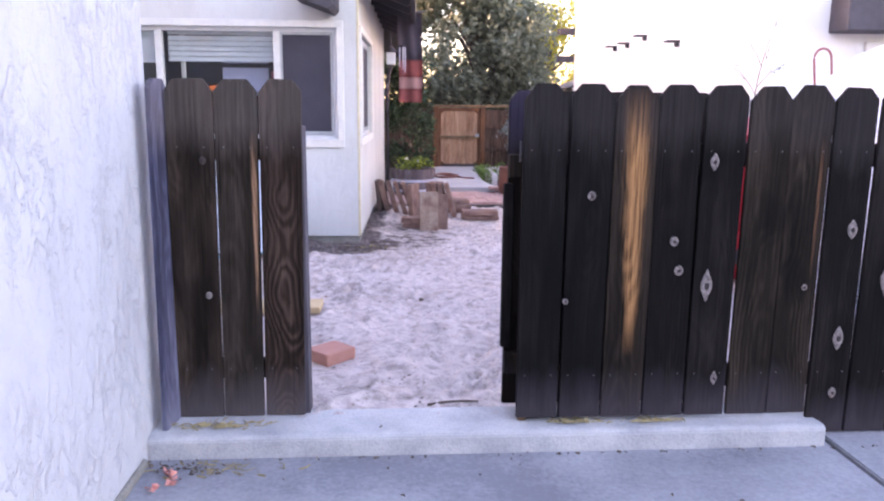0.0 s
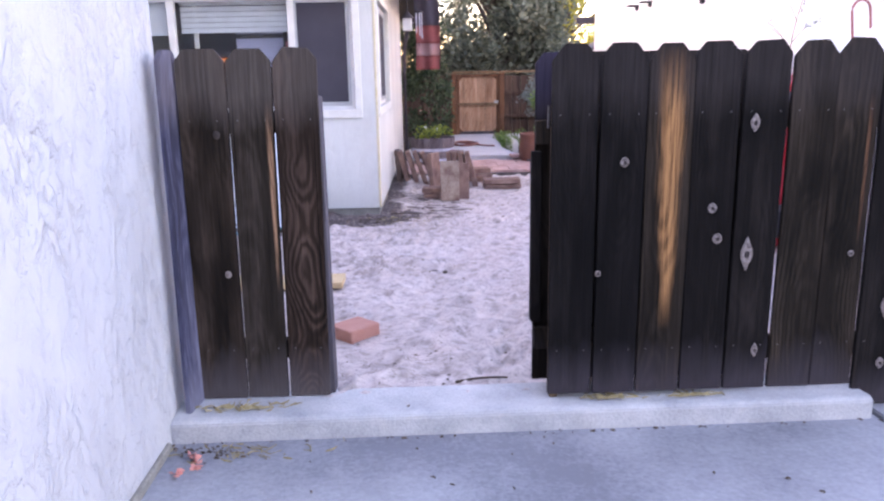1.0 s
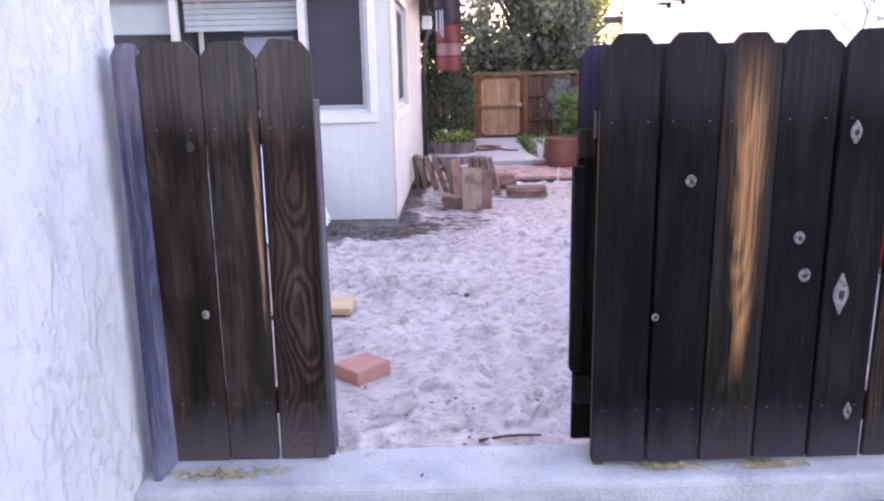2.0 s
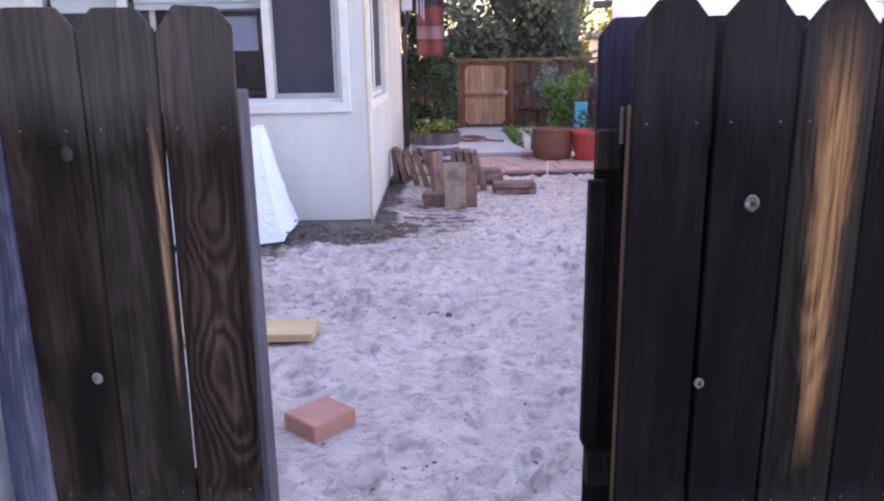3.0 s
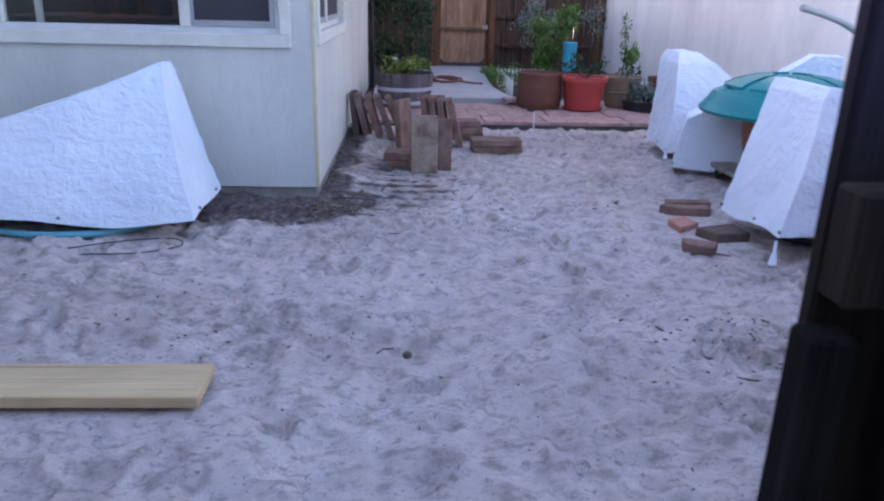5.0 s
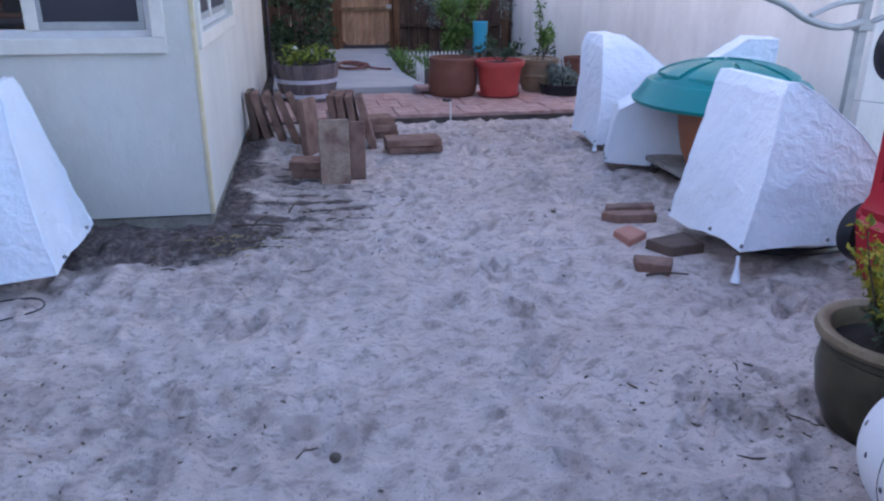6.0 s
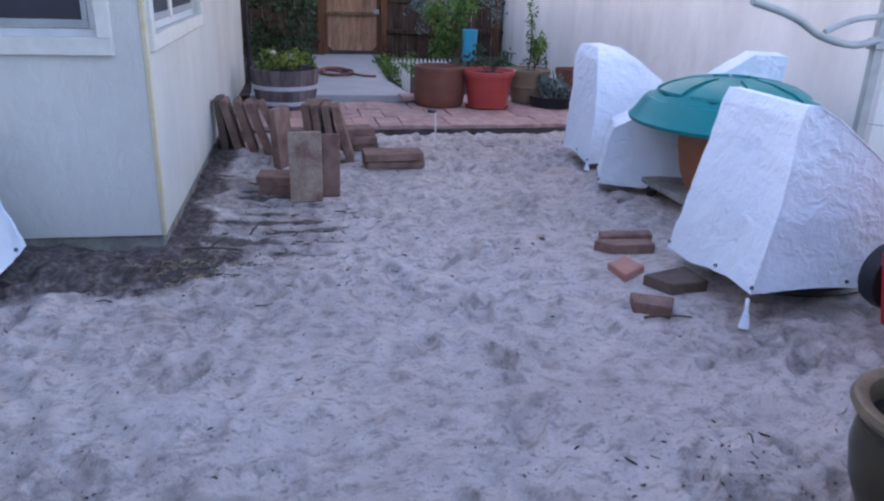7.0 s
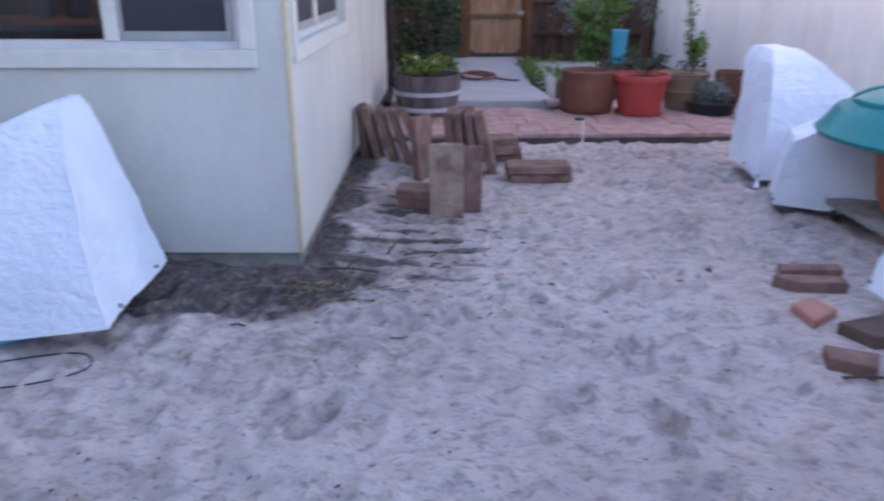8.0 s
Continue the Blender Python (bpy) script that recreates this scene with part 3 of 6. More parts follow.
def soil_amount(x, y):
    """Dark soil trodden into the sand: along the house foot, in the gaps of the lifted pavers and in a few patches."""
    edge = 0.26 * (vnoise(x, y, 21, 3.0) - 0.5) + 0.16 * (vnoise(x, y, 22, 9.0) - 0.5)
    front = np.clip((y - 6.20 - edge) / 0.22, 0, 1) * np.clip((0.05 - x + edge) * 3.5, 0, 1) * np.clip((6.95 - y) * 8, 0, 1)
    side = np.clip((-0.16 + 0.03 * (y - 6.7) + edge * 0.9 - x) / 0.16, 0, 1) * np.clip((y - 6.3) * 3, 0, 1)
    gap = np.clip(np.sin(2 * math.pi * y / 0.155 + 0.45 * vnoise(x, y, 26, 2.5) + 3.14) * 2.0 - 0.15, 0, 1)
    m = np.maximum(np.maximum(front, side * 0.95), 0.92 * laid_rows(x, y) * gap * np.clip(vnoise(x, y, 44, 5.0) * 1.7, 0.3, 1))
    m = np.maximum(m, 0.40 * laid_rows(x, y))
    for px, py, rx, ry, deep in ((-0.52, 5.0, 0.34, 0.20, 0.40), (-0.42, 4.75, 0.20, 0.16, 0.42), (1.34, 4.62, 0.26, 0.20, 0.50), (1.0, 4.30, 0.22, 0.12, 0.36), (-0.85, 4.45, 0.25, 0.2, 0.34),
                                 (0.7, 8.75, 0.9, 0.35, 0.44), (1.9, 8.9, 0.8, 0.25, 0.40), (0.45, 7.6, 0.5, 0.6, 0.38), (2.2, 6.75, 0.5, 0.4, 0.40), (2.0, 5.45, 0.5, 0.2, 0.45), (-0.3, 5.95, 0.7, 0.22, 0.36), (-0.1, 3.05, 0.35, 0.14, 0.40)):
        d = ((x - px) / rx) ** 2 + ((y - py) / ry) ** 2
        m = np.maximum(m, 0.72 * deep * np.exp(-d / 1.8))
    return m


SAND_Z = sand_heights()


def ground_at(x, y):
    """Height of the sand at one spot."""
    j, i = int(round((y - SY0) / STEP)), int(round((x - SX0) / STEP))
    return float(SAND_Z[min(max(j, 0), SAND_Z.shape[0] - 1), min(max(i, 0), SAND_Z.shape[1] - 1)])


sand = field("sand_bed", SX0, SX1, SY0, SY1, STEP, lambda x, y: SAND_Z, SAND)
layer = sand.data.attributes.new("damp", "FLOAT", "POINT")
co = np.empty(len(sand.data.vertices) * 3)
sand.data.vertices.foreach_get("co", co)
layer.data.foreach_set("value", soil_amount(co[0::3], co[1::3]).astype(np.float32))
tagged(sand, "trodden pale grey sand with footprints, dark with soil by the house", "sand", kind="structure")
far_sand = link("sand_bed", box(-12, -4.2, 2.76, 7.2, -0.3, 0.0), SAND)
right_sand = link("sand_bed", box(3.6, 12, 2.76, 7.0, -0.3, 0.0), SAND)
tagged(right_sand, "pale grey sand beside the neighbour building", "sand", kind="structure")
tagged(far_sand, "pale grey sand beyond the yard corner", "sand", kind="structure")

# driveway, kerb, and the slab beside it
tagged(link("driveway", box(-1.10, 1.66, -12, 2.66, -0.4, -0.066, 0.006), CONCRETE), "smooth grey concrete driveway", "driveway", kind="structure")
tagged(link("driveway", slab([(1.675, -12), (12, -12), (12, 2.72), (1.675, 2.72)], -0.4, -0.060, 0.006), CONCRETE), "grey concrete slab beyond an expansion joint", "driveway", kind="structure")
kerb = prism([(2.594, -0.3), (2.600, 0.004), (2.606, 0.014), (2.622, 0.021), (2.83, 0.030), (2.83, -0.3)], -1.02, 1.63)
for v in kerb.verts:
    x, y, z = v.co
    v.co = (y - (0.05 if (y > 1 and x > 2.7) else 0.0), x, z)
bmesh.ops.recalc_face_normals(kerb, faces=kerb.faces[:])
bmesh.ops.bevel(kerb, geom=kerb.edges[:], offset=0.004, segments=2, affect="EDGES")
tagged(link("kerb", kerb, CURBTOP), "low worn concrete kerb across the gateway", "kerb", kind="structure")

# stucco wall beside the driveway
near_wall = link("wall_west", box(-4.5, -1.02, -12, 2.86, -0.3, 3.6, 0.012), STUCCO_NEAR)
tagged(near_wall, "trowel-textured white stucco wall beside the driveway", "wall", kind="structure")
tagged(link("wall_skirt", box(-1.04, -1.005, -12, 2.56, -0.2, -0.036, 0.006), FOUNDATION), "stained concrete footing at the stucco wall", "footing", kind="structure")

# paved strip and walkway
patio_base = link("patio_bed", box(-0.30, 3.52, 9.42, 11.3, -0.3, 0.012), EARTH)
tagged(patio_base, "earth bed under the red pavers", "paving", kind="structure")
walk_front = link("walkway", slab([(-0.15, 10.80), (1.45, 10.78), (1.34, 12.0), (-0.15, 12.0)], -0.2, 0.088, 0.008), WALKWAY)
tagged(walk_front, "pale concrete walkway slab", "walkway", kind="structure")
walk_back = link("walkway", slab([(0.42, 12.012), (1.36, 12.012), (1.50, 14.75), (0.62, 14.75)], -0.2, 0.080, 0.008), WALKWAY)
tagged(walk_back, "pale concrete walkway leading to the far gate", "walkway", kind="structure")
bed = field("garden_bed", -0.3, 3.55, 11.0, 14.9, 0.08, lambda x, y: 0.02 + 0.05 * vnoise(x, y, 31, 3) - 0.08 * ((x > 0.3) & (x < 1.55)), EARTH)
tagged(bed, "dark garden soil beside the walkway", "soil", kind="structure")

# ---- the house ----
HOUSE = pose(-0.395, 6.735, 0, 0, 0, -1.9)
house = thing("house", HOUSE, "cream stucco house with white-framed windows", "house")


def pierced(x0, x1, z0, z1, holes, y0, y1):
    """A wall along x with rectangular openings."""
    bm = None
    xs = sorted({x0, x1, *(h[0] for h in holes), *(h[1] for h in holes)})
    for a, b in zip(xs, xs[1:]):
        hole = next((h for h in holes if h[0] <= a and b <= h[1]), None)
        for s, e in ([(z0, z1)] if not hole else [(z0, hole[2]), (hole[3], z1)]):
            bm = box(a, b, y0, y1, s, e, 0, bm)
    bmesh.ops.remove_doubles(bm, verts=bm.verts[:], dist=1e-4)
    return bm


# front wall faces -y, side wall faces +x; local origin at their corner
FW = (-2.36, -0.19, 0.955, 1.925)
SW = (0.13, 1.70, 0.965, 1.90)
front = pierced(-7.0, -0.19, 0.075, 2.75, [FW], 0, 0.2)
front = box(-0.19, 0.0, 0.0, 0.13, 0.075, 2.75, 0, front)
part("wall", front, STUCCO_HOUSE, house)
side = pierced(0.13, 5.0, 0.075, 2.6, [SW], 0, 0.2)
side.transform(Matrix(((0, 1, 0, -0.2), (1, 0, 0, 0), (0, 0, 1, 0), (0, 0, 0, 1))))
bmesh.ops.recalc_face_normals(side, faces=side.faces[:])
part("wall", side, STUCCO_HOUSE, house)
# rear wing out of view, added to keep sun off the far yard
part("wall", box(-7.0, -0.95, 5.0, 13.5, 0.0, 2.9, 0.01), STUCCO_HOUSE, house)
part("foundation", box(-7, -0.012, 0.012, 5.0, -0.4, 0.072, 0.01), FOUNDATION, house)
part("corner_bead", box(-0.016, 0.006, -0.006, 0.022, 0.08, 2.4, 0.003), CAULK, house, "yellowed caulk line on the wall corner")
# room surfaces share one colour darkened in place of indoor shade
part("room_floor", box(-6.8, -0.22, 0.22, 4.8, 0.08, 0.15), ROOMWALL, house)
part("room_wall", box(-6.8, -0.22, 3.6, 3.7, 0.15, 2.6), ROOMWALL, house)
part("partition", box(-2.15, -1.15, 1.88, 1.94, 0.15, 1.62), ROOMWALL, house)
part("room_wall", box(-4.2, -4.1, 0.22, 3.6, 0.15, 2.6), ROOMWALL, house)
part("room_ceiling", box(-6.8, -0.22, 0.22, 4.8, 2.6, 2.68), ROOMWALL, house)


def window(x0, x1, z0, z1, bars, screens, blind, m):
    """A sliding window in an opening: trim, frame, mullions, panes, insect screens and a blind. Its front faces -y."""
    w = new("window")
    w.parent = house
    w.matrix_local = m
    t = 0.06
    trim = box(x0 - t, x1 + t, -0.022, 0.008, z0 - 0.072, z0, 0.004)
    trim = box(x0 - t, x1 + t, -0.022, 0.008, z1, z1 + t, 0.004, trim)
    trim = box(x0 - t, x0, -0.0218, 0.008, z0, z1, 0.004, trim)
    trim = box(x1, x1 + t, -0.0218, 0.008, z0, z1, 0.004, trim)
    part("trim", trim, TRIM, w)
    fr = box(x0 - 0.003, x1 + 0.003, 0.03, 0.09, z0 - 0.003, z0 + 0.035, 0.003)
    fr = box(x0 - 0.003, x1 + 0.003, 0.03, 0.09, z1 - 0.035, z1 + 0.003, 0.003, fr)
    fr = box(x0 - 0.003, x0 + 0.035, 0.0305, 0.0895, z0 + 0.035, z1 - 0.035, 0.003, fr)
    fr = box(x1 - 0.035, x1 + 0.003, 0.0305, 0.0895, z0 + 0.035, z1 - 0.035, 0.003, fr)
    part("window_frame", fr, VINYL, w)
    edges = [x0 + 0.035]
    for b in bars:
        part("mullion", box(b - 0.03, b + 0.03, 0.022, 0.085, z0 + 0.03, z1 - 0.03, 0.004), TRIM, w)
        edges += [b - 0.03, b + 0.03]
    edges.append(x1 - 0.035)
    for k in range(len(bars) + 1):
        a, b = edges[2 * k], edges[2 * k + 1]
        pane = part("pane", box(a, b, 0.058, 0.063, z0 + 0.03, z1 - 0.03), GLASS, w)
        pane.visible_shadow = False
        if k in screens:
            sc = box(a, b, 0.034, 0.037, z0 + 0.05, z1 - 0.05)
            s = part("insect_screen", sc, SCREEN, w, "dark mesh insect screen, the last one added to dim its pane")
            rim = box(a, b, 0.026, 0.044, z0 + 0.035, z0 + 0.07, 0.002)
            rim = box(a, b, 0.026, 0.044, z1 - 0.06, z1 - 0.035, 0.002, rim)
            rim = box(a, a + 0.02, 0.0262, 0.0438, z0 + 0.07, z1 - 0.06, 0.002, rim)
            rim = box(b - 0.025, b, 0.0262, 0.0438, z0 + 0.07, z1 - 0.06, 0.002, rim)
            part("screen_frame", rim, STEEL, s)
    if blind:
        a, b, low = blind
        bl = box(a, b, 0.12, 0.16, z1 - 0.06, z1 - 0.005, 0.004)
        for i in range(int((z1 - 0.07 - low) / 0.045)):
            zz = z1 - 0.09 - 0.045 * i
            bl = box(-0.5 * (b - a), 0.5 * (b - a), -0.024, 0.024, -0.0015, 0.0015, 0, bl, pose((a + b) / 2, 0.14, zz, 62))
        part("blind", bl, BLIND, w, "half-raised pale slatted blind")
    return w


win = window(*FW, (-1.752, -0.722), (2,), (-1.70, -0.76, 1.60), pose(0, 0, 0))
part("blind", box(-2.30, -1.78, 0.125, 0.15, 1.62, 1.92, 0.003), BLIND, win, "pale blue-grey blind")
part("inner_frame", box(-1.60, -1.565, 0.15, 0.18, 0.98, 1.90, 0.003), TRIM, win)
# the screen on the second pane is added only to make it dark
window(*SW, (0.86,), (0, 1), None, Matrix(((0, -1, 0, 0), (1, 0, 0, 0), (0, 0, 1, 0), (0, 0, 0, 1))))

# things seen dimly behind the window
cab = thing("wall_cabinet", HOUSE @ pose(-1.75, 1.72, 1.52), "dark wall cabinet indoors with a warm light strip beneath", "cabinet")
part("body", box(-0.45, 0.45, -0.14, 0.155, 0.0, 0.6, 0.006), BEAM, cab)
part("valance", box(-0.45, 0.45, -0.14, -0.12, -0.06, 0.0, 0.003), BEAM, cab)
part("light_strip", box(-0.17, 0.17, 0.06, 0.10, -0.022, -0.004, 0.002), LAMPLIGHT, cab, "glowing orange light strip")
paper = thing("poster", HOUSE @ pose(-1.06, 0.30, 1.44), "pale blue paper sheet hung behind the window", "poster")
part("sheet", box(-0.21, 0.21, 0, 0.004, -0.10, 0.20), POSTER, paper)
part("patch", box(0.23, 0.40, 0, 0.004, -0.06, 0.12), FLAGRED, paper)
part("band", box(-0.21, 0.21, -0.006, -0.002, 0.15, 0.19), BEAM, paper)
tbl = thing("table", HOUSE @ pose(-1.55, 1.40, 0.15), "dark table indoors behind the window", "table")
part("tabletop", box(-0.7, 0.9, -0.4, 0.5, 0.80, 0.84, 0.006), BEAM, tbl)
for lx in (-0.64, 0.84):
    for ly in (-0.34, 0.44):
        part("leg", box(lx - 0.03, lx + 0.03, ly - 0.03, ly + 0.03, 0, 0.80, 0.004), BEAM, tbl)
for k, (bx, by, bh, br) in enumerate([(-1.86, 1.66, 0.34, 0.03), (-1.76, 1.55, 0.24, 0.045), (-1.67, 1.66, 0.40, 0.026), (-1.58, 1.6, 0.30, 0.05), (-1.45, 1.62, 0.22, 0.05), (-1.30, 1.5, 0.28, 0.06)]):
    jar = thing("bottle", HOUSE @ pose(bx, by, 0.99), "dim bottle on the indoor table", "bottle", "bottles on the table")
    part("body", lathe([(0, 0), (br, 0), (br, bh * 0.6), (br * 0.35, bh * 0.78), (br * 0.35, bh), (0, bh)], 16), (GLAZE, BEAM, GLAZE, BEAM, TERRACOTTA, BEAM)[k], jar, smooth=True)

# roof: gable to the front, low eave along the side wall
SL = math.tan(radians(23))


def roofline(x):
    return 2.30 - (x - 0.42) * SL


roof = prism([(0.46, roofline(0.46)), (0.46, roofline(0.46) + 0.10), (-3.5, roofline(-3.5) + 0.10), (-7.6, roofline(-3.5) + 0.10 - 4.1 * SL), (-7.6, roofline(-3.5) - 4.1 * SL), (-3.5, roofline(-3.5))], -0.10, 13.6)
part("roof", roof, ROOFING, house, "brown shingle gable roof")
part("gable", prism([(-7.0, 2.74), (-0.16, 2.30), (-3.5, roofline(-3.5) - 0.01)], 0.002, 0.198), STUCCO_HOUSE, house)
rake = prism([(0.50, roofline(0.50) - 0.05), (0.50, roofline(0.50) + 0.12), (-3.5, roofline(-3.5) + 0.12), (-3.5, roofline(-3.5) - 0.05)], -0.15, -0.105, 0.004)
part("rake_board", rake, BEAM, house, "dark painted rake board")
part("fascia", box(0.46, 0.50, -0.10, 5.6, roofline(0.46) - 0.06, roofline(0.46) + 0.12, 0.004), BEAM, house, "dark eave fascia")
for k in range(8):
    yy = 0.05 + 0.62 * k
    raf = prism([(0.455, roofline(0.455) - 0.004), (0.44, roofline(0.44) - 0.10), (-0.02, roofline(-0.02) - 0.11), (-0.02, roofline(-0.02) - 0.004)], yy, yy + 0.05, 0.003)
    part("rafter_tail", raf, BEAM, house)
part("downspout", tube([(0.05, 5.02, 0.1), (0.05, 5.02, 1.6), (0.12, 5.0, 1.95), (0.40, 4.95, 2.22)], 0.032, 10), BEAM, house, "dark downspout", smooth=True)

look_out = prism([(-0.50, 2.13), (-0.20, 2.02), (-0.16, 2.06), (-0.16, 2.20), (-0.5, 2.26)], -0.52, -0.001, 0.004)
part("bracket", look_out, BEAM, house, "dark timber bracket on the front wall")
lantern = thing("wall_lantern", HOUSE @ pose(0.22, 1.9, 1.72), "small white-paned lantern hung under the eave", "lantern")
part("body", box(-0.05, 0.05, -0.05, 0.05, 0, 0.13, 0.006), VINYL, lantern)
part("cap", lathe([(0.085, 0.13), (0.05, 0.16), (0.015, 0.20), (0, 0.20)], 12), BEAM, lantern)
part("hook", tube([(0, 0, 0.19), (0, 0, 0.30), (0.0, 0.0, 0.42)], 0.006, 6), BEAM, lantern)

chime = thing("wind_chime", HOUSE @ pose(0.34, 2.2, 1.55), "metal wind chime hung from the eave", "wind chime")
part("disc", lathe([(0, 0.38), (0.045, 0.38), (0.045, 0.395), (0, 0.395)], 16), BEAM, chime)
for k in range(5):
    a = k * 2 * math.pi / 5
    part("chime_tube", tube([(0.035 * math.cos(a), 0.035 * math.sin(a), 0.10 + 0.03 * k), (0.035 * math.cos(a), 0.035 * math.sin(a), 0.38)], 0.006, 6), GALV, chime)
part("cord", tube([(0, 0, 0.0), (0, 0, 0.62)], 0.002, 4), BEAM, chime)

flag = thing("banner", pose(0.10, 9.1, 0, 0, 0, 8), "faded cloth banner, grey over red and pink stripes, under the eave", "banner")


def stripe(z0, z1, material):
    bm = bmesh.new()
    rows = []
    for j in range(7):
        z = z0 + (z1 - z0) * j / 6
        row = []
        for i in range(13):
            x = -0.13 + 0.29 * i / 12
            row.append((x + 0.01 * math.sin(5 * z), 0.022 * math.sin(x * 38 + 2 * z), z))
        rows.append([bm.verts.new(p) for p in row])
    for a, b in zip(rows, rows[1:]):
        for i in range(12):
            bm.faces.new((a[i], a[i + 1], b[i + 1], b[i]))
    bmesh.ops.solidify(bm, geom=bm.faces[:], thickness=0.004)
    part("stripe", bm, material, flag, smooth="all")


for z0, z1, mt in ((1.30, 1.46, FLAGRED), (1.46, 1.60, FLAGWHITE), (1.60, 1.80, FLAGRED), (1.80, 2.34, FLAGGREY)):
    stripe(z0, z1, mt)
part("rod", tube([(-0.16, 0, 2.35), (0.19, 0, 2.35)], 0.01, 8), BEAM, flag)

# ---- neighbour's building ----
nb = thing("neighbour_house", pose(0, 0, 0), "tall white stucco building along the yard", "house")
part("wall", box(3.52, 15.0, 7.02, 15.0, -0.3, 3.35, 0.02), STUCCO_FAR, nb)
part("parapet", box(3.48, 15.04, 6.98, 15.04, 3.35, 3.5, 0.01), STUCCO_FAR, nb)
for sy, sz in ((12.2, 2.22), (11.55, 2.22), (10.75, 2.26), (9.48, 2.08)):
    sc = box(3.36, 3.53, sy - 0.08, sy + 0.08, sz, sz + 0.022, 0.004)
    sc = box(3.49, 3.53, sy - 0.05, sy + 0.05, sz - 0.05, sz, 0.004, sc)
    part("scupper", sc, BEAM, nb, "dark rusted roof scupper")
part("beam", box(4.05, 9.0, 6.72, 7.03, 1.97, 2.30, 0.01), BEAM, nb, "dark painted timber beam")
nw = part("window", box(4.42, 5.8, 6.985, 7.025, 1.0, 1.90, 0.004), TRIM, nb)
part("pane", box(4.50, 5.72, 6.978, 6.984, 1.08, 1.82), SCREEN, nw)
for rz in (2.15, 2.68):
    part("rafter_tail", box(3.20, 3.53, 15.06, 15.2, rz, rz + 0.12, 0.005), BEAM, nb)
# unseen block on the left, added to cut off sun and western sky
wing = thing("sun_block_wing", pose(0, 0, 0), "unseen stucco wing added to block low sun and sky", "building")
part("wall", box(-9, -3.5, 2.9, 6.55, -0.3, 2.9, 0.02), STUCCO_HOUSE, wing)
part("roof", box(-9.2, -3.3, 2.88, 6.6, 2.9, 3.05, 0.02), ROOFING, wing)
# buildings and hedge that close the place behind the camera
south = thing("garage", pose(0, 0, 0), "plain stucco garage across the drive", "building")
part("wall", box(-14, 14, -14.5, -12.2, -0.3, 3.0, 0.02), STUCCO_FAR, south)
part("roof", box(-14.3, 14.3, -14.8, -11.9, 3.0, 3.2, 0.02), ROOFING, south)

# ---- front fence, open gate, kerbside ----


def picket(w, h, ear=0.032, t=0.019, seed=0):
    """A dog-eared board, standing on its origin, its face to -y."""
    rng = random.Random(seed)
    e1, e2 = ear * rng.uniform(0.8, 1.15), ear * rng.uniform(0.8, 1.15)
    j = [rng.uniform(-0.003, 0.003) for _ in range(8)]
    pts = [(-w / 2 + j[0], 0), (w / 2 + j[1], 0), (w / 2 + j[2], h * 0.5), (w / 2, h - e2 * 1.25), (w / 2 - e2, h + j[6]), (-w / 2 + e1, h + j[7]), (-w / 2, h - e1 * 1.25), (-w / 2 + j[3], h * 0.5)]
    return prism(pts, 0, t, 0.0028)


def knot(board, x, z, r, tall=1.5):
    """A pale knot standing a little proud, drawn out to points where it is long, with a dark heart."""
    k = lathe([(0, 0.0006), (r * 0.45, 0.0012), (r * 0.62, 0.0026), (r * 0.86, 0.0022), (r, 0.0), (r, -0.004)], 20)
    for v in k.verts:
        v.co.y *= tall * (1 + 0.35 * (tall - 1) * abs(v.co.y / r) ** 3)
        v.co.x *= 1 - 0.45 * (tall - 1) * min(abs(v.co.y) / (r * tall), 1.0) ** 2
    k.transform(Matrix.LocRotScale((x, -0.0005, z), Euler((radians(90), 0, 0)), None))
    o = part("knot", k, KNOT, board, "pale weathered knot", smooth=True)
    c = lathe([(0, 0.0042), (r * 0.34, 0.0036), (r * 0.44, 0.0)], 12)
    c.transform(Matrix.LocRotScale((x + r * 0.10, -0.0008, z - r * 0.1), Euler((radians(90), 0, 0)), None) @ Matrix.Diagonal((1, 0.5 + 0.5 * tall, 1, 1)))
    part("knot", c, KNOT_CORE, board, smooth=True)
    return o


def nails(board, w, zs):
    for z in zs:
        for sx in (-1, 1):
            n = lathe([(0, 0.0013), (0.0022, 0.0008), (0.0027, -0.001)], 8)
            n.transform(pose(sx * (w / 2 - 0.03), -0.0005, z, 90))
            part("nail", n, NAIL, board)


fence = thing("fence", pose(0, 2.675, 0), "dark weathered dog-eared board fence", "fence")
KN = {1: [(0.008, 0.93, 0.016, 1.1), (-0.075, 0.52, 0.011, 1.1)], 3: [(0.005, 0.755, 0.017, 1.1), (0.03, 0.64, 0.018, 1.1)], 4: [(-0.035, 1.06, 0.017, 1.6), (-0.03, 0.58, 0.024, 2.0), (0.03, 0.20, 0.013, 1.8)],
      7: [(0.03, 0.80, 0.020, 1.6), (0.02, 0.36, 0.022, 1.8), (0.02, 0.13, 0.016, 1.3)], 8: [(0.02, 0.60, 0.028, 2.0)], 6: [(0.03, 0.57, 0.012, 1.0)]}
BLACKEST = ((0.0014, 0.0012, 0.0012), (0.0050, 0.0041, 0.0040), (0.017, 0.0135, 0.0125))
TONES = [BLACKEST, BLACKEST, BROWNISH, BLACKISH, BLACKISH, BROWNISH, BROWNISH, BLACKISH, BLACKISH, BROWNISH, BLACKISH, BLACKISH, BROWNISH, BLACKISH]
BARE = {2: (0.010, 0.084, 0.25, 1.29, (0.46, 0.225, 0.092)), 6: (0.050, 0.014, 0.55, 1.12, (0.20, 0.095, 0.05))}
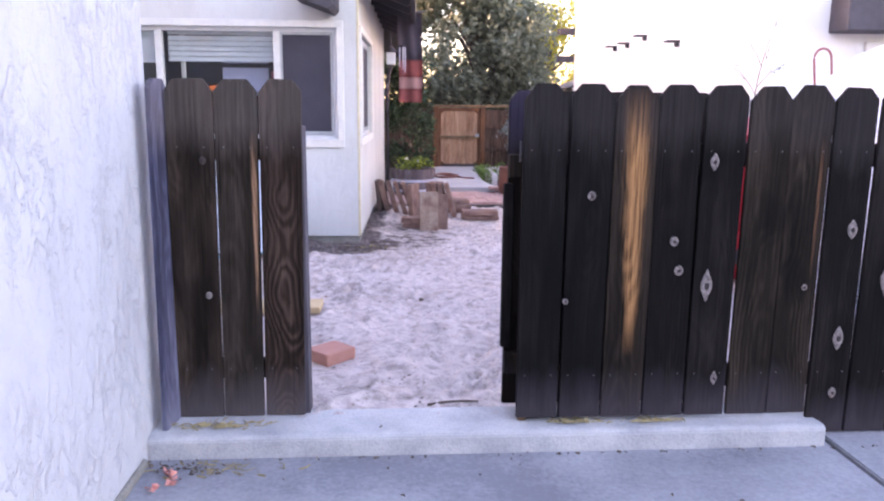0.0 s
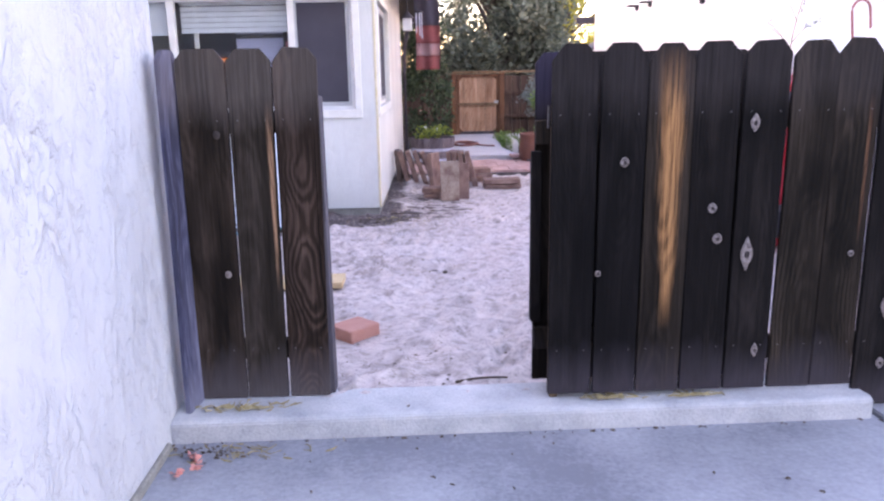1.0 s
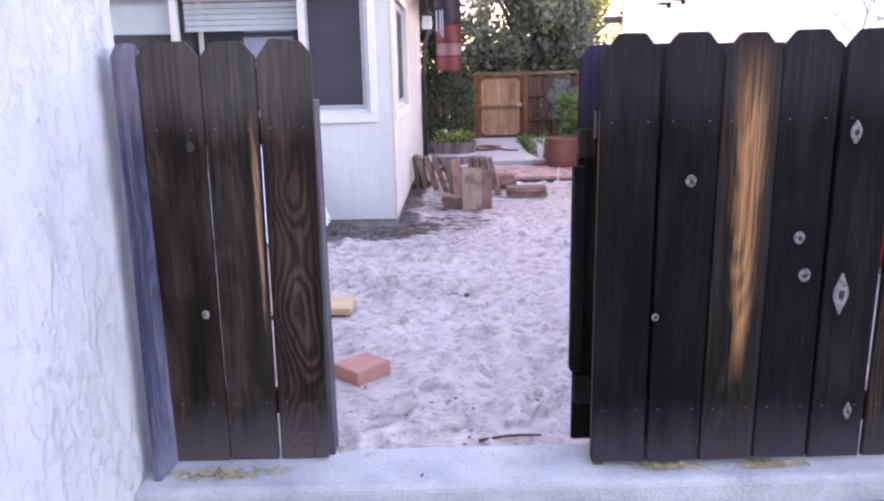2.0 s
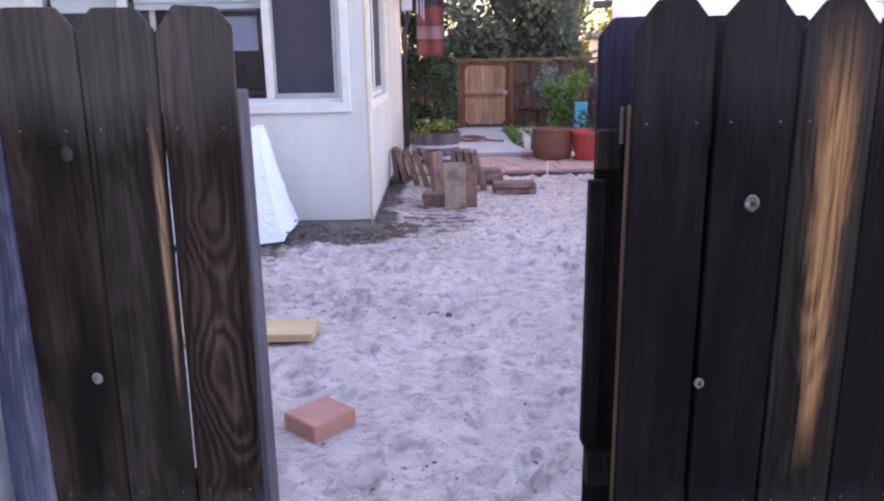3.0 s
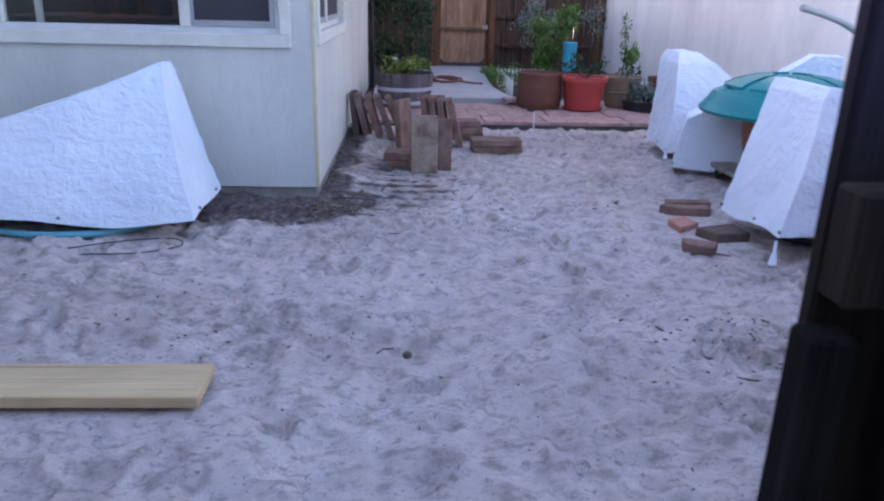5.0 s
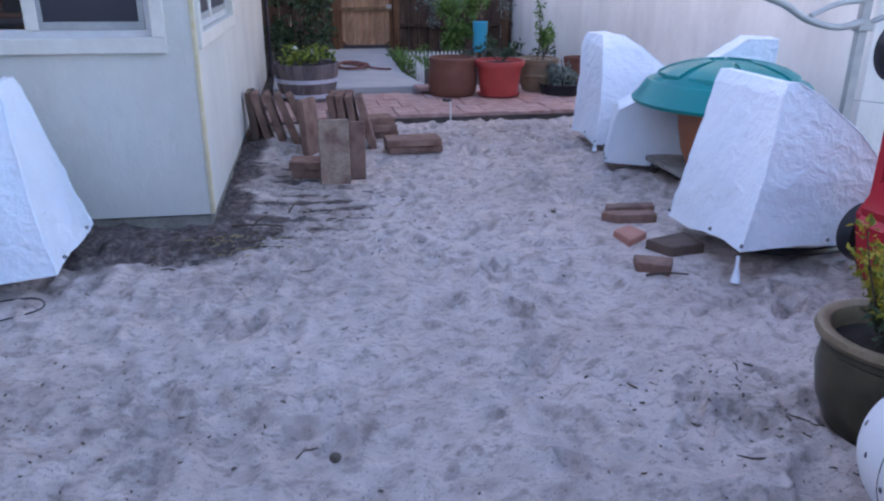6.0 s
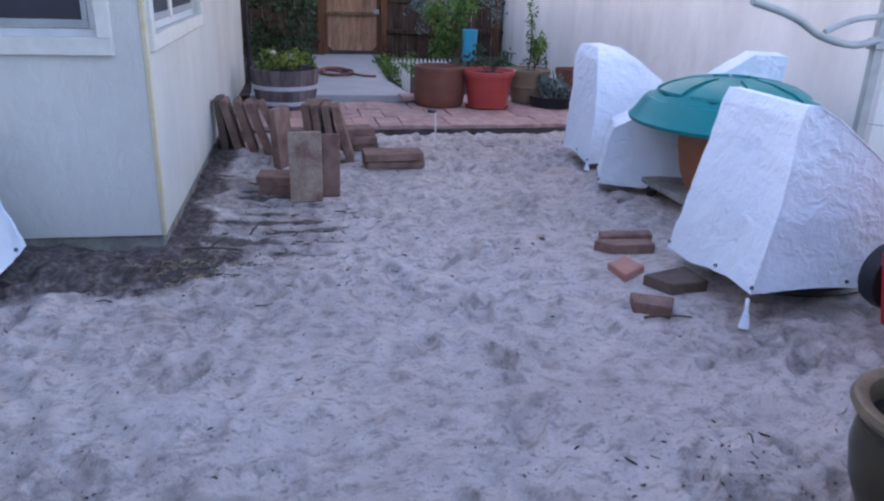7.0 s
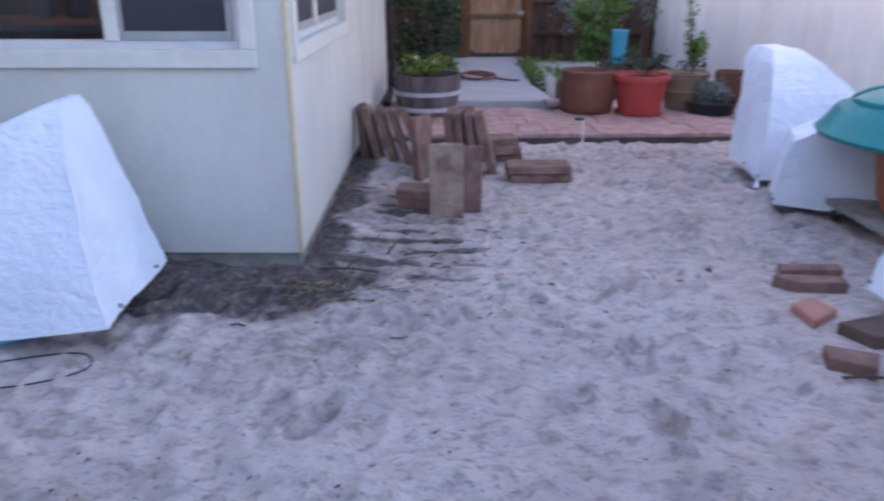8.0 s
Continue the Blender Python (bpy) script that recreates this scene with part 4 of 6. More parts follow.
BURLS = {3: [(-0.03, 0.93, 0.012)], 5: [(0.03, 0.86, 0.022)], 6: [(-0.02, 0.60, 0.018), (0.07, 0.59, 0.02)]}
for i in range(14):
    w, low = 0.1635, 0.045 if i < 7 else -0.04
    h = 1.343 - low + (0.004 * math.sin(i * 2.3))
    eyes = [(kx, kz - low, kr) for kx, kz, kr, kt in KN.get(i, ())] + [(kx, kz - low, kr) for kx, kz, kr in BURLS.get(i, ())]
    grain = wood("fence_board_wood", *TONES[i], streak=BARE.get(i), rings=(0.30, 0.30, 0.7, 0.6, 0.4, 1.0, 0.8)[i % 7], foot=FOOT, head=HEAD, knots=eyes, pith=0.045 * math.sin(i * 2.9), stains=0.3 if i > 6 else 0.45)
    b = part("board", picket(w, h, 0.042, seed=i), grain, fence)
    b.location = (0.473 + 0.170 * i, -0.002 * (i % 3), low)
    b.rotation_euler = (0, radians(0.25 * math.sin(i * 1.7)), 0)
    nails(b, w, (1.10 - low, 0.22 - low))
    for kx, kz, kr, kt in KN.get(i, ()):
        knot(b, kx, kz - low, kr, kt)
for rz in (1.085, 0.20):
    part("rail", box(0.46, 2.85, 0.021, 0.059, rz - 0.045, rz + 0.045, 0.004), DARKWOOD_BROWN, fence)
post = part("post", box(0.402, 0.434, 0.021, 0.085, 0.0, 1.135, 0.004), TANPOST, fence, "tan bare-edged end post")
part("bracket", box(0.3925, 0.3975, 0.080, 0.098, 1.05, 1.13, 0.001), NAIL, post, "dull metal hinge plate")
part("post", box(2.75, 2.84, 0.062, 0.15, -0.1, 1.25, 0.005), DARKWOOD, fence)

gate = thing("gate", pose(0.36, 2.86, 0.03), "dark board gate folded back behind the fence", "gate")
for i in range(5):
    b = part("board", picket(0.16, 1.29, 0.034, seed=40 + i), GATEBOARD if i == 0 else DARKWOOD_BROWN, gate)
    b.location = (0.083 + 0.166 * i, 0.0, 0.0)
for rz in (0.19, 1.0):
    part("rail", box(0.0, 0.84, -0.042, -0.003, rz - 0.045, rz + 0.045, 0.004), DARKWOOD_BROWN, gate)
part("stile", box(-0.015, 0.024, -0.04, -0.002, 0.26, 0.93, 0.004), DARKWOOD, gate)

left = thing("fence", pose(0, 2.775, 0), "short weathered grey-brown fence panel at the stucco wall", "fence")
LEFT_HEAD, LEFT_FOOT = (0.13, 0.108, 0.094), (0.10, 0.085, 0.087)
LEFT_WOODS = [
    wood("blotched_brown_wood", *LEFTISH, rings=0.5, foot=LEFT_FOOT, head=LEFT_HEAD, knots=[(0.035, 1.02, 0.028), (-0.045, 0.76, 0.030), (0.04, 0.50, 0.026), (0.03, 0.08, 0.02)], pith=-0.02, stains=0.75),
    wood("dark_bare_edged_wood", (0.005, 0.0036, 0.0028), (0.021, 0.0155, 0.0115), (0.066, 0.050, 0.040), (0.062, 0.020, 0.42, 1.14, (0.42, 0.235, 0.135)), 0.4, foot=LEFT_FOOT, head=LEFT_HEAD, pith=-0.05, stains=0.5),
    wood("brown_ringed_wood", (0.005, 0.0033, 0.0025), (0.029, 0.0175, 0.0125), (0.098, 0.062, 0.046), rings=1.15, bows=1.8, foot=LEFT_FOOT, head=LEFT_HEAD, knots=[(0.055, 1.10, 0.008)], pith=0.005, stains=0.35)]
for i, cx in enumerate((-0.859, -0.689, -0.527)):
    b = part("board", picket(0.174 if i == 0 else 0.158, 1.32, 0.036, seed=60 + i), LEFT_WOODS[i], left)
    b.location, b.rotation_euler = (cx, 0.0, 0.03), (0, radians(0.7), 0)
    nails(b, 0.158, (1.07, 0.2))
for kx, kz, kr in ((0.035, 1.02, 0.014), (0.04, 0.50, 0.013)):
    c = lathe([(0, 0.002), (kr * 0.7, 0.0016), (kr, -0.001)], 14)
    c.transform(Matrix.LocRotScale((kx - 0.851 + 0.0122 * kz, -0.0005, kz + 0.03), Euler((radians(90), 0, 0)), None) @ Matrix.Diagonal((1, 1.2, 1, 1)))
    part("knot", c, KNOT_CORE if kz > 0.9 else KNOT, left, "cracked weathered knot", smooth=True)
for rz in (1.09, 0.22):
    part("rail", box(-0.94, -0.45, 0.024, 0.06, rz - 0.04, rz + 0.04, 0.004), DARKWOOD_BROWN, left)
part("post", box(-0.466, -0.430, 0.022, 0.11, 0.0, 1.178, 0.004), PURPLEWOOD, left, "violet-grey weathered end post")
sb = part("board", picket(0.135, 1.335, 0.036, t=0.022, seed=66), BLUEWOOD, left, "blue-stained board fixed against the wall")
sb.location, sb.rotation_euler = (-0.948, -0.045, 0.012), (0, radians(1.35), radians(80))

# ---- far fence and gate ----
FY = 14.75
far = thing("fence", pose(0, FY, 0), "brown board fence across the end of the yard", "fence")
for i in range(15):
    b = part("board", box(-0.078, 0.078, 0, 0.02, 0, 1.18 + 0.01 * math.sin(i * 3), 0.003), FARWOOD, far)
    b.location = (1.80 + 0.163 * i, 0.004 * (i % 2), 0.02)
for i in range(9):
    b = part("board", box(-0.078, 0.078, 0, 0.02, 0, 1.18, 0.003), FARWOOD, far)
    b.location = (0.66 - 0.163 * i, 0.004 * (i % 2), 0.02)
for rz in (0.42, 0.86):
    part("rail", box(1.73, 4.1, -0.045, -0.003, rz - 0.03, rz + 0.03, 0.004), FARWOOD, far)
part("top_rail", box(0.70, 4.1, -0.05, 0.06, 1.245, 1.285, 0.004), TANWOOD, far, "pale top rail")
for px in (0.70, 1.625, 3.35):
    part("post", box(px, px + 0.095, -0.075, -0.004, 0.0, 1.243, 0.005), FRAMEWOOD, far)
fgate = thing("gate", pose(0.80, FY - 0.02, 0.09), "honey-coloured wooden plank gate with a cross bar", "gate")
for i in range(6):
    b = part("plank", box(-0.066, 0.066, 0, 0.02, 0, 1.12, 0.003), GATEWOOD, fgate)
    b.location = (0.072 + 0.136 * i, 0.0, 0.01)
part("frame", box(0.0, 0.05, -0.03, -0.002, 0.0, 1.14, 0.004), FRAMEWOOD, fgate)
part("frame", box(0.77, 0.82, -0.03, -0.002, 0.0, 1.14, 0.004), FRAMEWOOD, fgate)
part("bar", box(0.02, 0.80, -0.045, -0.004, 0.55, 0.60, 0.004), TANWOOD, fgate, "pale cross bar")
part("bar", box(0.05, 0.77, -0.028, -0.003, 1.09, 1.14, 0.004), FRAMEWOOD, fgate)
part("bar", box(0.05, 0.77, -0.028, -0.003, 0.0, 0.05, 0.004), BEAM, fgate)
for cx, cz, sx in ((0.05, 0.05, 1), (0.77, 0.05, -1), (0.05, 1.09, 1), (0.77, 1.09, -1)):
    sz = 1 if cz < 0.5 else -1
    part("corner_brace", prism([(cx, cz), (cx + sx * 0.07, cz), (cx, cz + sz * 0.07)], -0.024, -0.003), FRAMEWOOD, fgate)
part("latch", box(0.72, 0.80, -0.06, -0.046, 0.58, 0.64, 0.004), STEEL, fgate)

# ---- covered chairs ----


def cover(name, m, levels, label, hem, seed, group="covered garden chairs", bumps=0.007):
    """A fabric cover over a chair: levels are (z, x0, x1, y0, y1) from the hem to the top; hem lifts the lower edge."""
    ob = thing(name, m, label, "chair cover", group)
    bm = bmesh.new()
    per, rings, nz = 30, [], 54
    zs = [l[0] for l in levels]
    for k in range(nz + 1):
        z = zs[0] + (zs[-1] - zs[0]) * k / nz
        box4 = [float(np.interp(z, zs, [l[c] for l in levels])) for c in range(1, 5)]
        x0, x1, y0, y1 = box4
        ring = []
        for (ax, ay), (bx, by) in zip(((x0, y0), (x1, y0), (x1, y1), (x0, y1)), ((x1, y0), (x1, y1), (x0, y1), (x0, y0))):
            for i in range(per):
                t = i / per
                ring.append((ax + (bx - ax) * t, ay + (by - ay) * t, z))
        rings.append(ring)
    vv = []
    for k, ring in enumerate(rings):
        row = []
        cx, cy = sum(p[0] for p in ring) / len(ring), sum(p[1] for p in ring) / len(ring)
        for x, y, z in ring:
            low = 1 - k / nz
            zz = z + hem(x, y) * low ** 2 if low > 0 else z
            p = Vector((x, y, zz))
            big = noise.noise(p * 3.2 + Vector((seed, 0, 0)))
            crease = abs(noise.noise(Vector((x * 7 + seed, y * 7, zz * 5)))) + 0.7 * abs(noise.noise(Vector((x * 17, y * 17 + seed, zz * 14)))) + 0.3 * abs(noise.noise(Vector((x * 34, y * 34 + seed, zz * 30))))
            out = Vector((x - cx, y - cy, 0)).normalized()
            p += out * (big * bumps * 1.6 * (0.5 + low) - crease * bumps * 1.5)
            p.z += 0.006 * noise.noise(p * 9)
            row.append(bm.verts.new(p))
        vv.append(row)
    seams = [[v.co.copy() for v in row] for row in vv]
    n = len(vv[0])
    for a, b in zip(vv, vv[1:]):
        for i in range(n):
            bm.faces.new((a[i], a[(i + 1) % n], b[(i + 1) % n], b[i]))
    top = bm.faces.new(vv[-1])
    bmesh.ops.triangulate(bm, faces=[top])
    bmesh.ops.recalc_face_normals(bm, faces=bm.faces[:])
    part("fabric", bm, COVER, ob, smooth=True)
    for c in (0, per, 2 * per, 3 * per):
        line = [row[c] for row in seams]
        part("seam", tube(line, 0.0042, 6), COVER, ob, smooth=True)
    hemline = [v.copy() for v in [Vector((x, y, levels[0][0] + hem(x, y))) for x, y, z in rings[0][::6]]]
    for p in hemline[::3]:
        part("grommet", lathe([(0.004, 0.0), (0.008, 0.0), (0.008, 0.004), (0.004, 0.004)], 10, None, Matrix.Translation((p.x * 1.0, p.y, p.z + 0.03)) @ pose(0, 0, 0, 90)), BEAM, ob)
    return ob


cover("chair_cover", pose(0, 0, 0), [(0.09, 1.885, 2.58, 5.60, 6.24), (0.40, 1.975, 2.62, 5.65, 6.26), (0.60, 2.04, 2.46, 5.71, 6.28), (0.76, 2.085, 2.27, 5.76, 6.31), (0.815, 2.12, 2.17, 5.78, 6.32)],
      "white woven cover over a garden chair on the sand", lambda x, y: 0.025 * math.sin(7 * y + 3 * x) + 0.02, 3.0)
cover("chair_cover", pose(0, 0, 0), [(0.06, 2.20, 2.95, 8.00, 8.50), (0.35, 2.25, 2.95, 8.06, 8.55), (0.55, 2.28, 2.82, 8.14, 8.60), (0.72, 2.31, 2.62, 8.24, 8.66), (0.80, 2.35, 2.50, 8.34, 8.66)],
      "white woven cover over a high-backed chair", lambda x, y: 0.02 * math.sin(8 * y + 2 * x), 9.0)
cover("chair_cover", pose(2.21, 7.84, 0, 0, 0, -22), [(0.05, 0.0, 0.95, -0.36, 0.0), (0.30, 0.03, 0.98, -0.34, 0.0), (0.40, 0.06, 1.0, -0.33, 0.0), (0.62, 0.48, 1.0, -0.31, 0.0), (0.86, 0.82, 1.0, -0.28, 0.0)],
      "white woven cover over a reclining chair", lambda x, y: 0.015 * math.sin(8 * y + 6 * x), 15.0)
cover("chair_cover", pose(0, 0, 0), [(0.07, -2.55, -0.93, 5.92, 6.55), (0.30, -2.45, -1.00, 6.0, 6.56), (0.45, -2.2, -1.035, 6.07, 6.55), (0.65, -1.60, -1.075, 6.14, 6.5), (0.78, -1.25, -1.10, 6.20, 6.45), (0.83, -1.14, -1.11, 6.24, 6.40)],
      "white woven cover over a garden chair by the house wall", lambda x, y: 0.02 + 0.02 * math.sin(6 * x) + 0.03 * max(0, x + 1.2), 21.0)
for tx, ty, tz in ((1.878, 5.60, 0.115), (2.215, 8.02, 0.08)):
    tie = thing("cover_tie", pose(tx, ty, 0.0), "white drawstring end hanging from a chair cover", "tie")
    part("cord", tube([(0, 0, tz), (-0.006, -0.012, tz * 0.55), (-0.01, -0.02, tz * 0.5)], 0.008, 8), COVER, tie)
    part("tassel", tube([(-0.01, -0.02, tz * 0.55), (-0.014, -0.026, 0.004)], 0.011, 8, None, 1.9), COVER, tie)
for bx, by, rx in ((-1.62, 6.18, 0.42),):
    base = thing("chair_foot_ring", pose(bx, by, 0.0), "turquoise plastic base showing under the chair cover", "chair base")
    part("ring", tube([(rx * math.cos(a), 0.27 * math.sin(a), 0.035) for a in np.linspace(0, 2 * math.pi, 40)], 0.018, 8), CYANTRIM, base, smooth=True)
hoop2 = thing("chair_foot_ring", pose(2.38, 5.92, 0.0), "dark plastic base showing under the chair cover", "chair base")
part("ring", tube([(0.30 * math.cos(a), 0.16 * math.sin(a), 0.04) for a in np.linspace(0, 2 * math.pi, 40)], 0.02, 8), BLACKPLASTIC, hoop2, smooth=True)

# ---- lidded pot on its dolly ----
pot = thing("fire_pot", pose(2.60, 7.03, 0.0), "orange clay pot under a ribbed teal plastic lid", "pot")
body = part("body", lathe([(0, 0.13), (0.18, 0.13), (0.22, 0.22), (0.25, 0.36), (0.26, 0.51), (0.24, 0.51), (0.24, 0.49), (0, 0.48)], 40), ORANGE, pot, smooth=True)
lid = lathe([(0.52, 0.455), (0.575, 0.46), (0.585, 0.485), (0.565, 0.505), (0.54, 0.54), (0.505, 0.60), (0.49, 0.615), (0.465, 0.612), (0.43, 0.65), (0.36, 0.69), (0.25, 0.725), (0.12, 0.742), (0, 0.745)], 72)
for v in lid.verts:
    r, a = math.hypot(v.co.x, v.co.y), math.atan2(v.co.y, v.co.x)
    if 0.2 < r < 0.44 and v.co.z > 0.62:
        v.co.z -= 0.016 * (1 if abs(((a / (2 * math.pi) * 8) % 1) - 0.5) > 0.42 else 0)
    v.co.x *= 1.0 + 0.015 * math.cos(3 * a)
for v in lid.verts:
    v.co = (v.co.x * 0.94, v.co.y * 0.94, 0.755 - (0.745 - v.co.z) * 0.86)
lido = part("lid", lid, TEAL, pot, "teal moulded plastic dome lid", smooth=True)
for k in range(8):
    panel = lathe([(0.13, 0.742), (0.135, 0.758), (0.25, 0.742), (0.36, 0.706), (0.425, 0.668), (0.43, 0.648)], 80)
    away = [f for f in panel.faces if abs((math.atan2(f.calc_center_median().y, f.calc_center_median().x) / (2 * math.pi) * 8 - k + 4) % 8 - 4) > 0.43]
    bmesh.ops.delete(panel, geom=away, context="FACES")
    bmesh.ops.solidify(panel, geom=panel.faces[:], thickness=0.02)
    for v in panel.verts:
        v.co = (v.co.x * 0.94, v.co.y * 0.94, 0.755 - (0.745 - v.co.z) * 0.86)
    part("panel", panel, TEAL, lido, smooth=True)
dolly = thing("dolly", pose(2.66, 7.04, 0.0), "wooden plant dolly on small black castors", "dolly")
part("deck", box(-0.36, 0.36, -0.34, 0.34, 0.085, 0.118, 0.006), DECKWOOD, dolly)
for cx in (-0.31, 0.31):
    for cy in (-0.29, 0.29):
        w = part("castor", box(cx - 0.018, cx + 0.018, cy - 0.02, cy + 0.02, 0.045, 0.086, 0.003), STEEL, dolly)
        wh = lathe([(0, -0.014), (0.034, -0.014), (0.037, 0), (0.034, 0.014), (0, 0.014)], 20)
        wh.transform(pose(cx, cy, 0.037, 90, 0, 20))
        part("wheel", wh, TYRE, w, smooth=True)

# ---- toy car on its tail ----
car = thing("toy_car", pose(2.52, 5.16, 0.0, 0, 0, 4), "red plastic ride-on toy car stood up on end", "toy car")
shell = prism([(-0.22, 0.06), (0.25, 0.02), (0.30, 0.30), (0.28, 0.62), (0.18, 0.72), (0.27, 0.80), (0.26, 1.08), (0.12, 1.20), (-0.10, 1.20), (-0.24, 1.05), (-0.27, 0.82), (-0.20, 0.72), (-0.22, 0.48), (-0.30, 0.36)], -0.26, 0.26, 0.035)
part("body", shell, TOYRED, car, smooth=True)
for px, py in ((-0.20, 0.22), (-0.20, -0.22)):
    part("pillar", box(px - 0.035, px + 0.035, py - 0.03, py + 0.03, 0.42, 1.05, 0.012), TOYRED, car, smooth=True)
for sy in (-0.31, 0.31):
    for wz in (0.24, 0.98):
        wh = lathe([(0, -0.045), (0.09, -0.05), (0.125, -0.035), (0.132, 0), (0.125, 0.035), (0.09, 0.05), (0, 0.045)], 30)
        wh.transform(pose(-0.13, sy, wz, 90))
        w = part("wheel", wh, TYRE, car, "black plastic wheel", smooth=True)
        hub = lathe([(0, 0.056), (0.05, 0.056), (0.06, 0.049), (0, 0.046)], 20)
        hub.transform(pose(-0.13, sy, wz, 90 if sy < 0 else -90))
        part("hubcap", hub, BALLWHITE, w, smooth=True)
part("number_plate", box(-0.08, 0.08, -0.268, -0.261, 0.52, 0.58, 0.003), TRIM, car)
part("handle", tube([(0.34, -0.15, 1.12)] + [(0.34 + 0.065 * math.cos(a) - 0.065 + 0.065, -0.15, 1.60 + 0.07 * math.sin(a)) for a in np.linspace(math.pi, 0, 12)] + [(0.47, -0.15, 1.12)], 0.008, 8), FLAGRED, car, "bent pink push handle", smooth=True)
part("handle_grip", tube([(0.25, -0.15, 1.14), (0.56, -0.15, 1.14)], 0.022, 8), TOYRED, car)

# a tall pile under a white sheet, behind the fence
pile = cover("covered_pile", pose(0, 0, 0), [(-0.02, 2.72, 3.44, 3.7, 4.85), (0.8, 2.72, 3.44, 3.72, 4.84), (1.45, 2.74, 3.42, 3.78, 4.80), (1.58, 2.85, 3.40, 3.9, 4.75), (1.66, 3.0, 3.35, 4.1, 4.6)],
             "tall garden pile under a white sheet", lambda x, y: 0.02 + 0.02 * math.sin(5 * y), 33.0, group="covered garden things", bumps=0.03)
pile["category"] = "covered pile"

# ---- metal post with curved arms ----
arm = thing("clothes_post", pose(3.26, 6.80, 0), "grey metal post with curved tube arms", "post")
part("post", box(-0.03, 0.03, -0.02, 0.02, -0.05, 1.34, 0.004), STEEL, arm)
def curve(pts, n=5):
    out = []
    P = [Vector(p) for p in pts]
    for k in range(len(P) - 1):
        p0, p1, p2, p3 = P[max(k - 1, 0)], P[k], P[k + 1], P[min(k + 2, len(P) - 1)]
        for i in range(n):
            t = i / n
            out.append(0.5 * ((2 * p1) + (p2 - p0) * t + (2 * p0 - 5 * p1 + 4 * p2 - p3) * t * t + (3 * p1 - p0 - 3 * p2 + p3) * t ** 3))
    return out + [P[-1]]


part("arm", tube(curve([(-0.03, -0.03, 0.99), (-0.20, -0.05, 0.965), (-0.42, -0.08, 1.01), (-0.62, -0.12, 1.10), (-0.90, -0.18, 1.17)]), 0.019, 10), STEEL, arm, smooth=True)
part("arm", tube(curve([(-0.40, -0.08, 1.03), (-0.22, -0.05, 1.09), (0.0, -0.03, 1.12), (0.24, 0.0, 1.22), (0.40, 0.03, 1.30)]), 0.015, 10), STEEL, arm, smooth=True)
part("arm", tube(curve([(0.03, -0.03, 0.99), (0.14, -0.06, 1.03), (0.28, -0.10, 1.02), (0.36, -0.14, 0.96)]), 0.015, 10), STEEL, arm, smooth=True)
part("bracket", box(-0.05, 0.05, -0.04, 0.03, 0.94, 1.0, 0.006), STEEL, arm)
part("wire", tube([(0.02, -0.02, 0.55), (0.5, -0.1, 0.50)], 0.004, 6), WIRE, arm)

# ---- glazed pot with a shrub, spotted ball ----
vase = thing("planter", pose(1.665, 4.50, 0) @ Matrix.Scale(0.89, 4), "olive glazed ceramic pot with a small shrub", "planter")
part("pot", lathe([(0, 0.0), (0.145, 0.0), (0.165, 0.02), (0.205, 0.12), (0.222, 0.22), (0.215, 0.285), (0.210, 0.295), (0.218, 0.305), (0.213, 0.318), (0.218, 0.33)], 56), GLAZE, vase, smooth=True)
part("rim", lathe([(0.216, 0.326), (0.236, 0.335), (0.245, 0.352), (0.238, 0.37), (0.218, 0.374), (0.200, 0.365), (0.192, 0.33), (0.19, 0.28)], 56), GLAZERIM, vase, "tan glazed rim", smooth=True)
part("soil", lathe([(0, 0.305), (0.10, 0.312), (0.193, 0.30)], 30), SOIL, vase)
rs = random.Random(4)
stems = []
for k in range(14):
    a, t = rs.uniform(0, 6.28), rs.uniform(0.06, 0.24)
    tip = Vector((t * math.cos(a) - 0.12, t * math.sin(a), rs.uniform(0.5, 0.74)))
    stems.append(tip)
    part("stem", tube(bend((0.03 * math.cos(a), 0.03 * math.sin(a), 0.30), tip, (0.02 * math.cos(a), 0.02 * math.sin(a), 0.02), 5), 0.005, 5, None, 0.4), TWIG, vase)
cl = [s.lerp(Vector((0, 0, 0.36)), f) for s in stems for f in (0, 0.2, 0.4, 0.6)]
leaves("foliage", cl, (0.035, 0.035, 0.04), 0.014, LEAF_YELLOW, vase, 1300, 6)
leaves("foliage", [s.lerp(Vector((0, 0, 0.34)), 0.7) for s in stems], (0.07, 0.07, 0.06), 0.017, LEAF_DARK, vase, 500, 7)

ball = thing("garden_ball", pose(1.495, 4.11, 0), "white ball with seams and dark patches", "ball")
R = 0.195
part("sphere", lathe([(R * math.sin(a), R - R * math.cos(a)) for a in np.linspace(0, math.pi, 33)], 48), BALLWHITE, ball, smooth="all")
for tilt in (0, 60, 120):
    part("seam", tube([Matrix.Translation((0, 0, R)) @ (Euler((radians(90), 0, radians(tilt))).to_matrix() @ Vector((1.001 * R * math.cos(a), 1.001 * R * math.sin(a), 0))) for a in np.linspace(0, 2 * math.pi, 49)], 0.0014, 5), BALLDARK, ball)
for k in range(64):
    zc = 1 - 2 * (k + 0.5) / 64
    a = k * 2.399
    d = Vector((math.sqrt(1 - zc * zc) * math.cos(a), math.sqrt(1 - zc * zc) * math.sin(a), zc))
    p = lathe([(0, 0.002), (0.005, 0.0016), (0.0065, 0.0)], 10)
    p.transform(Matrix.Translation(Vector((0, 0, R)) + d * R) @ d.to_track_quat("Z", "Y").to_matrix().to_4x4() @ Matrix.Diagonal((0.8, 1.4, 1, 1)))
    part("patch", p, BALLDARK, ball)

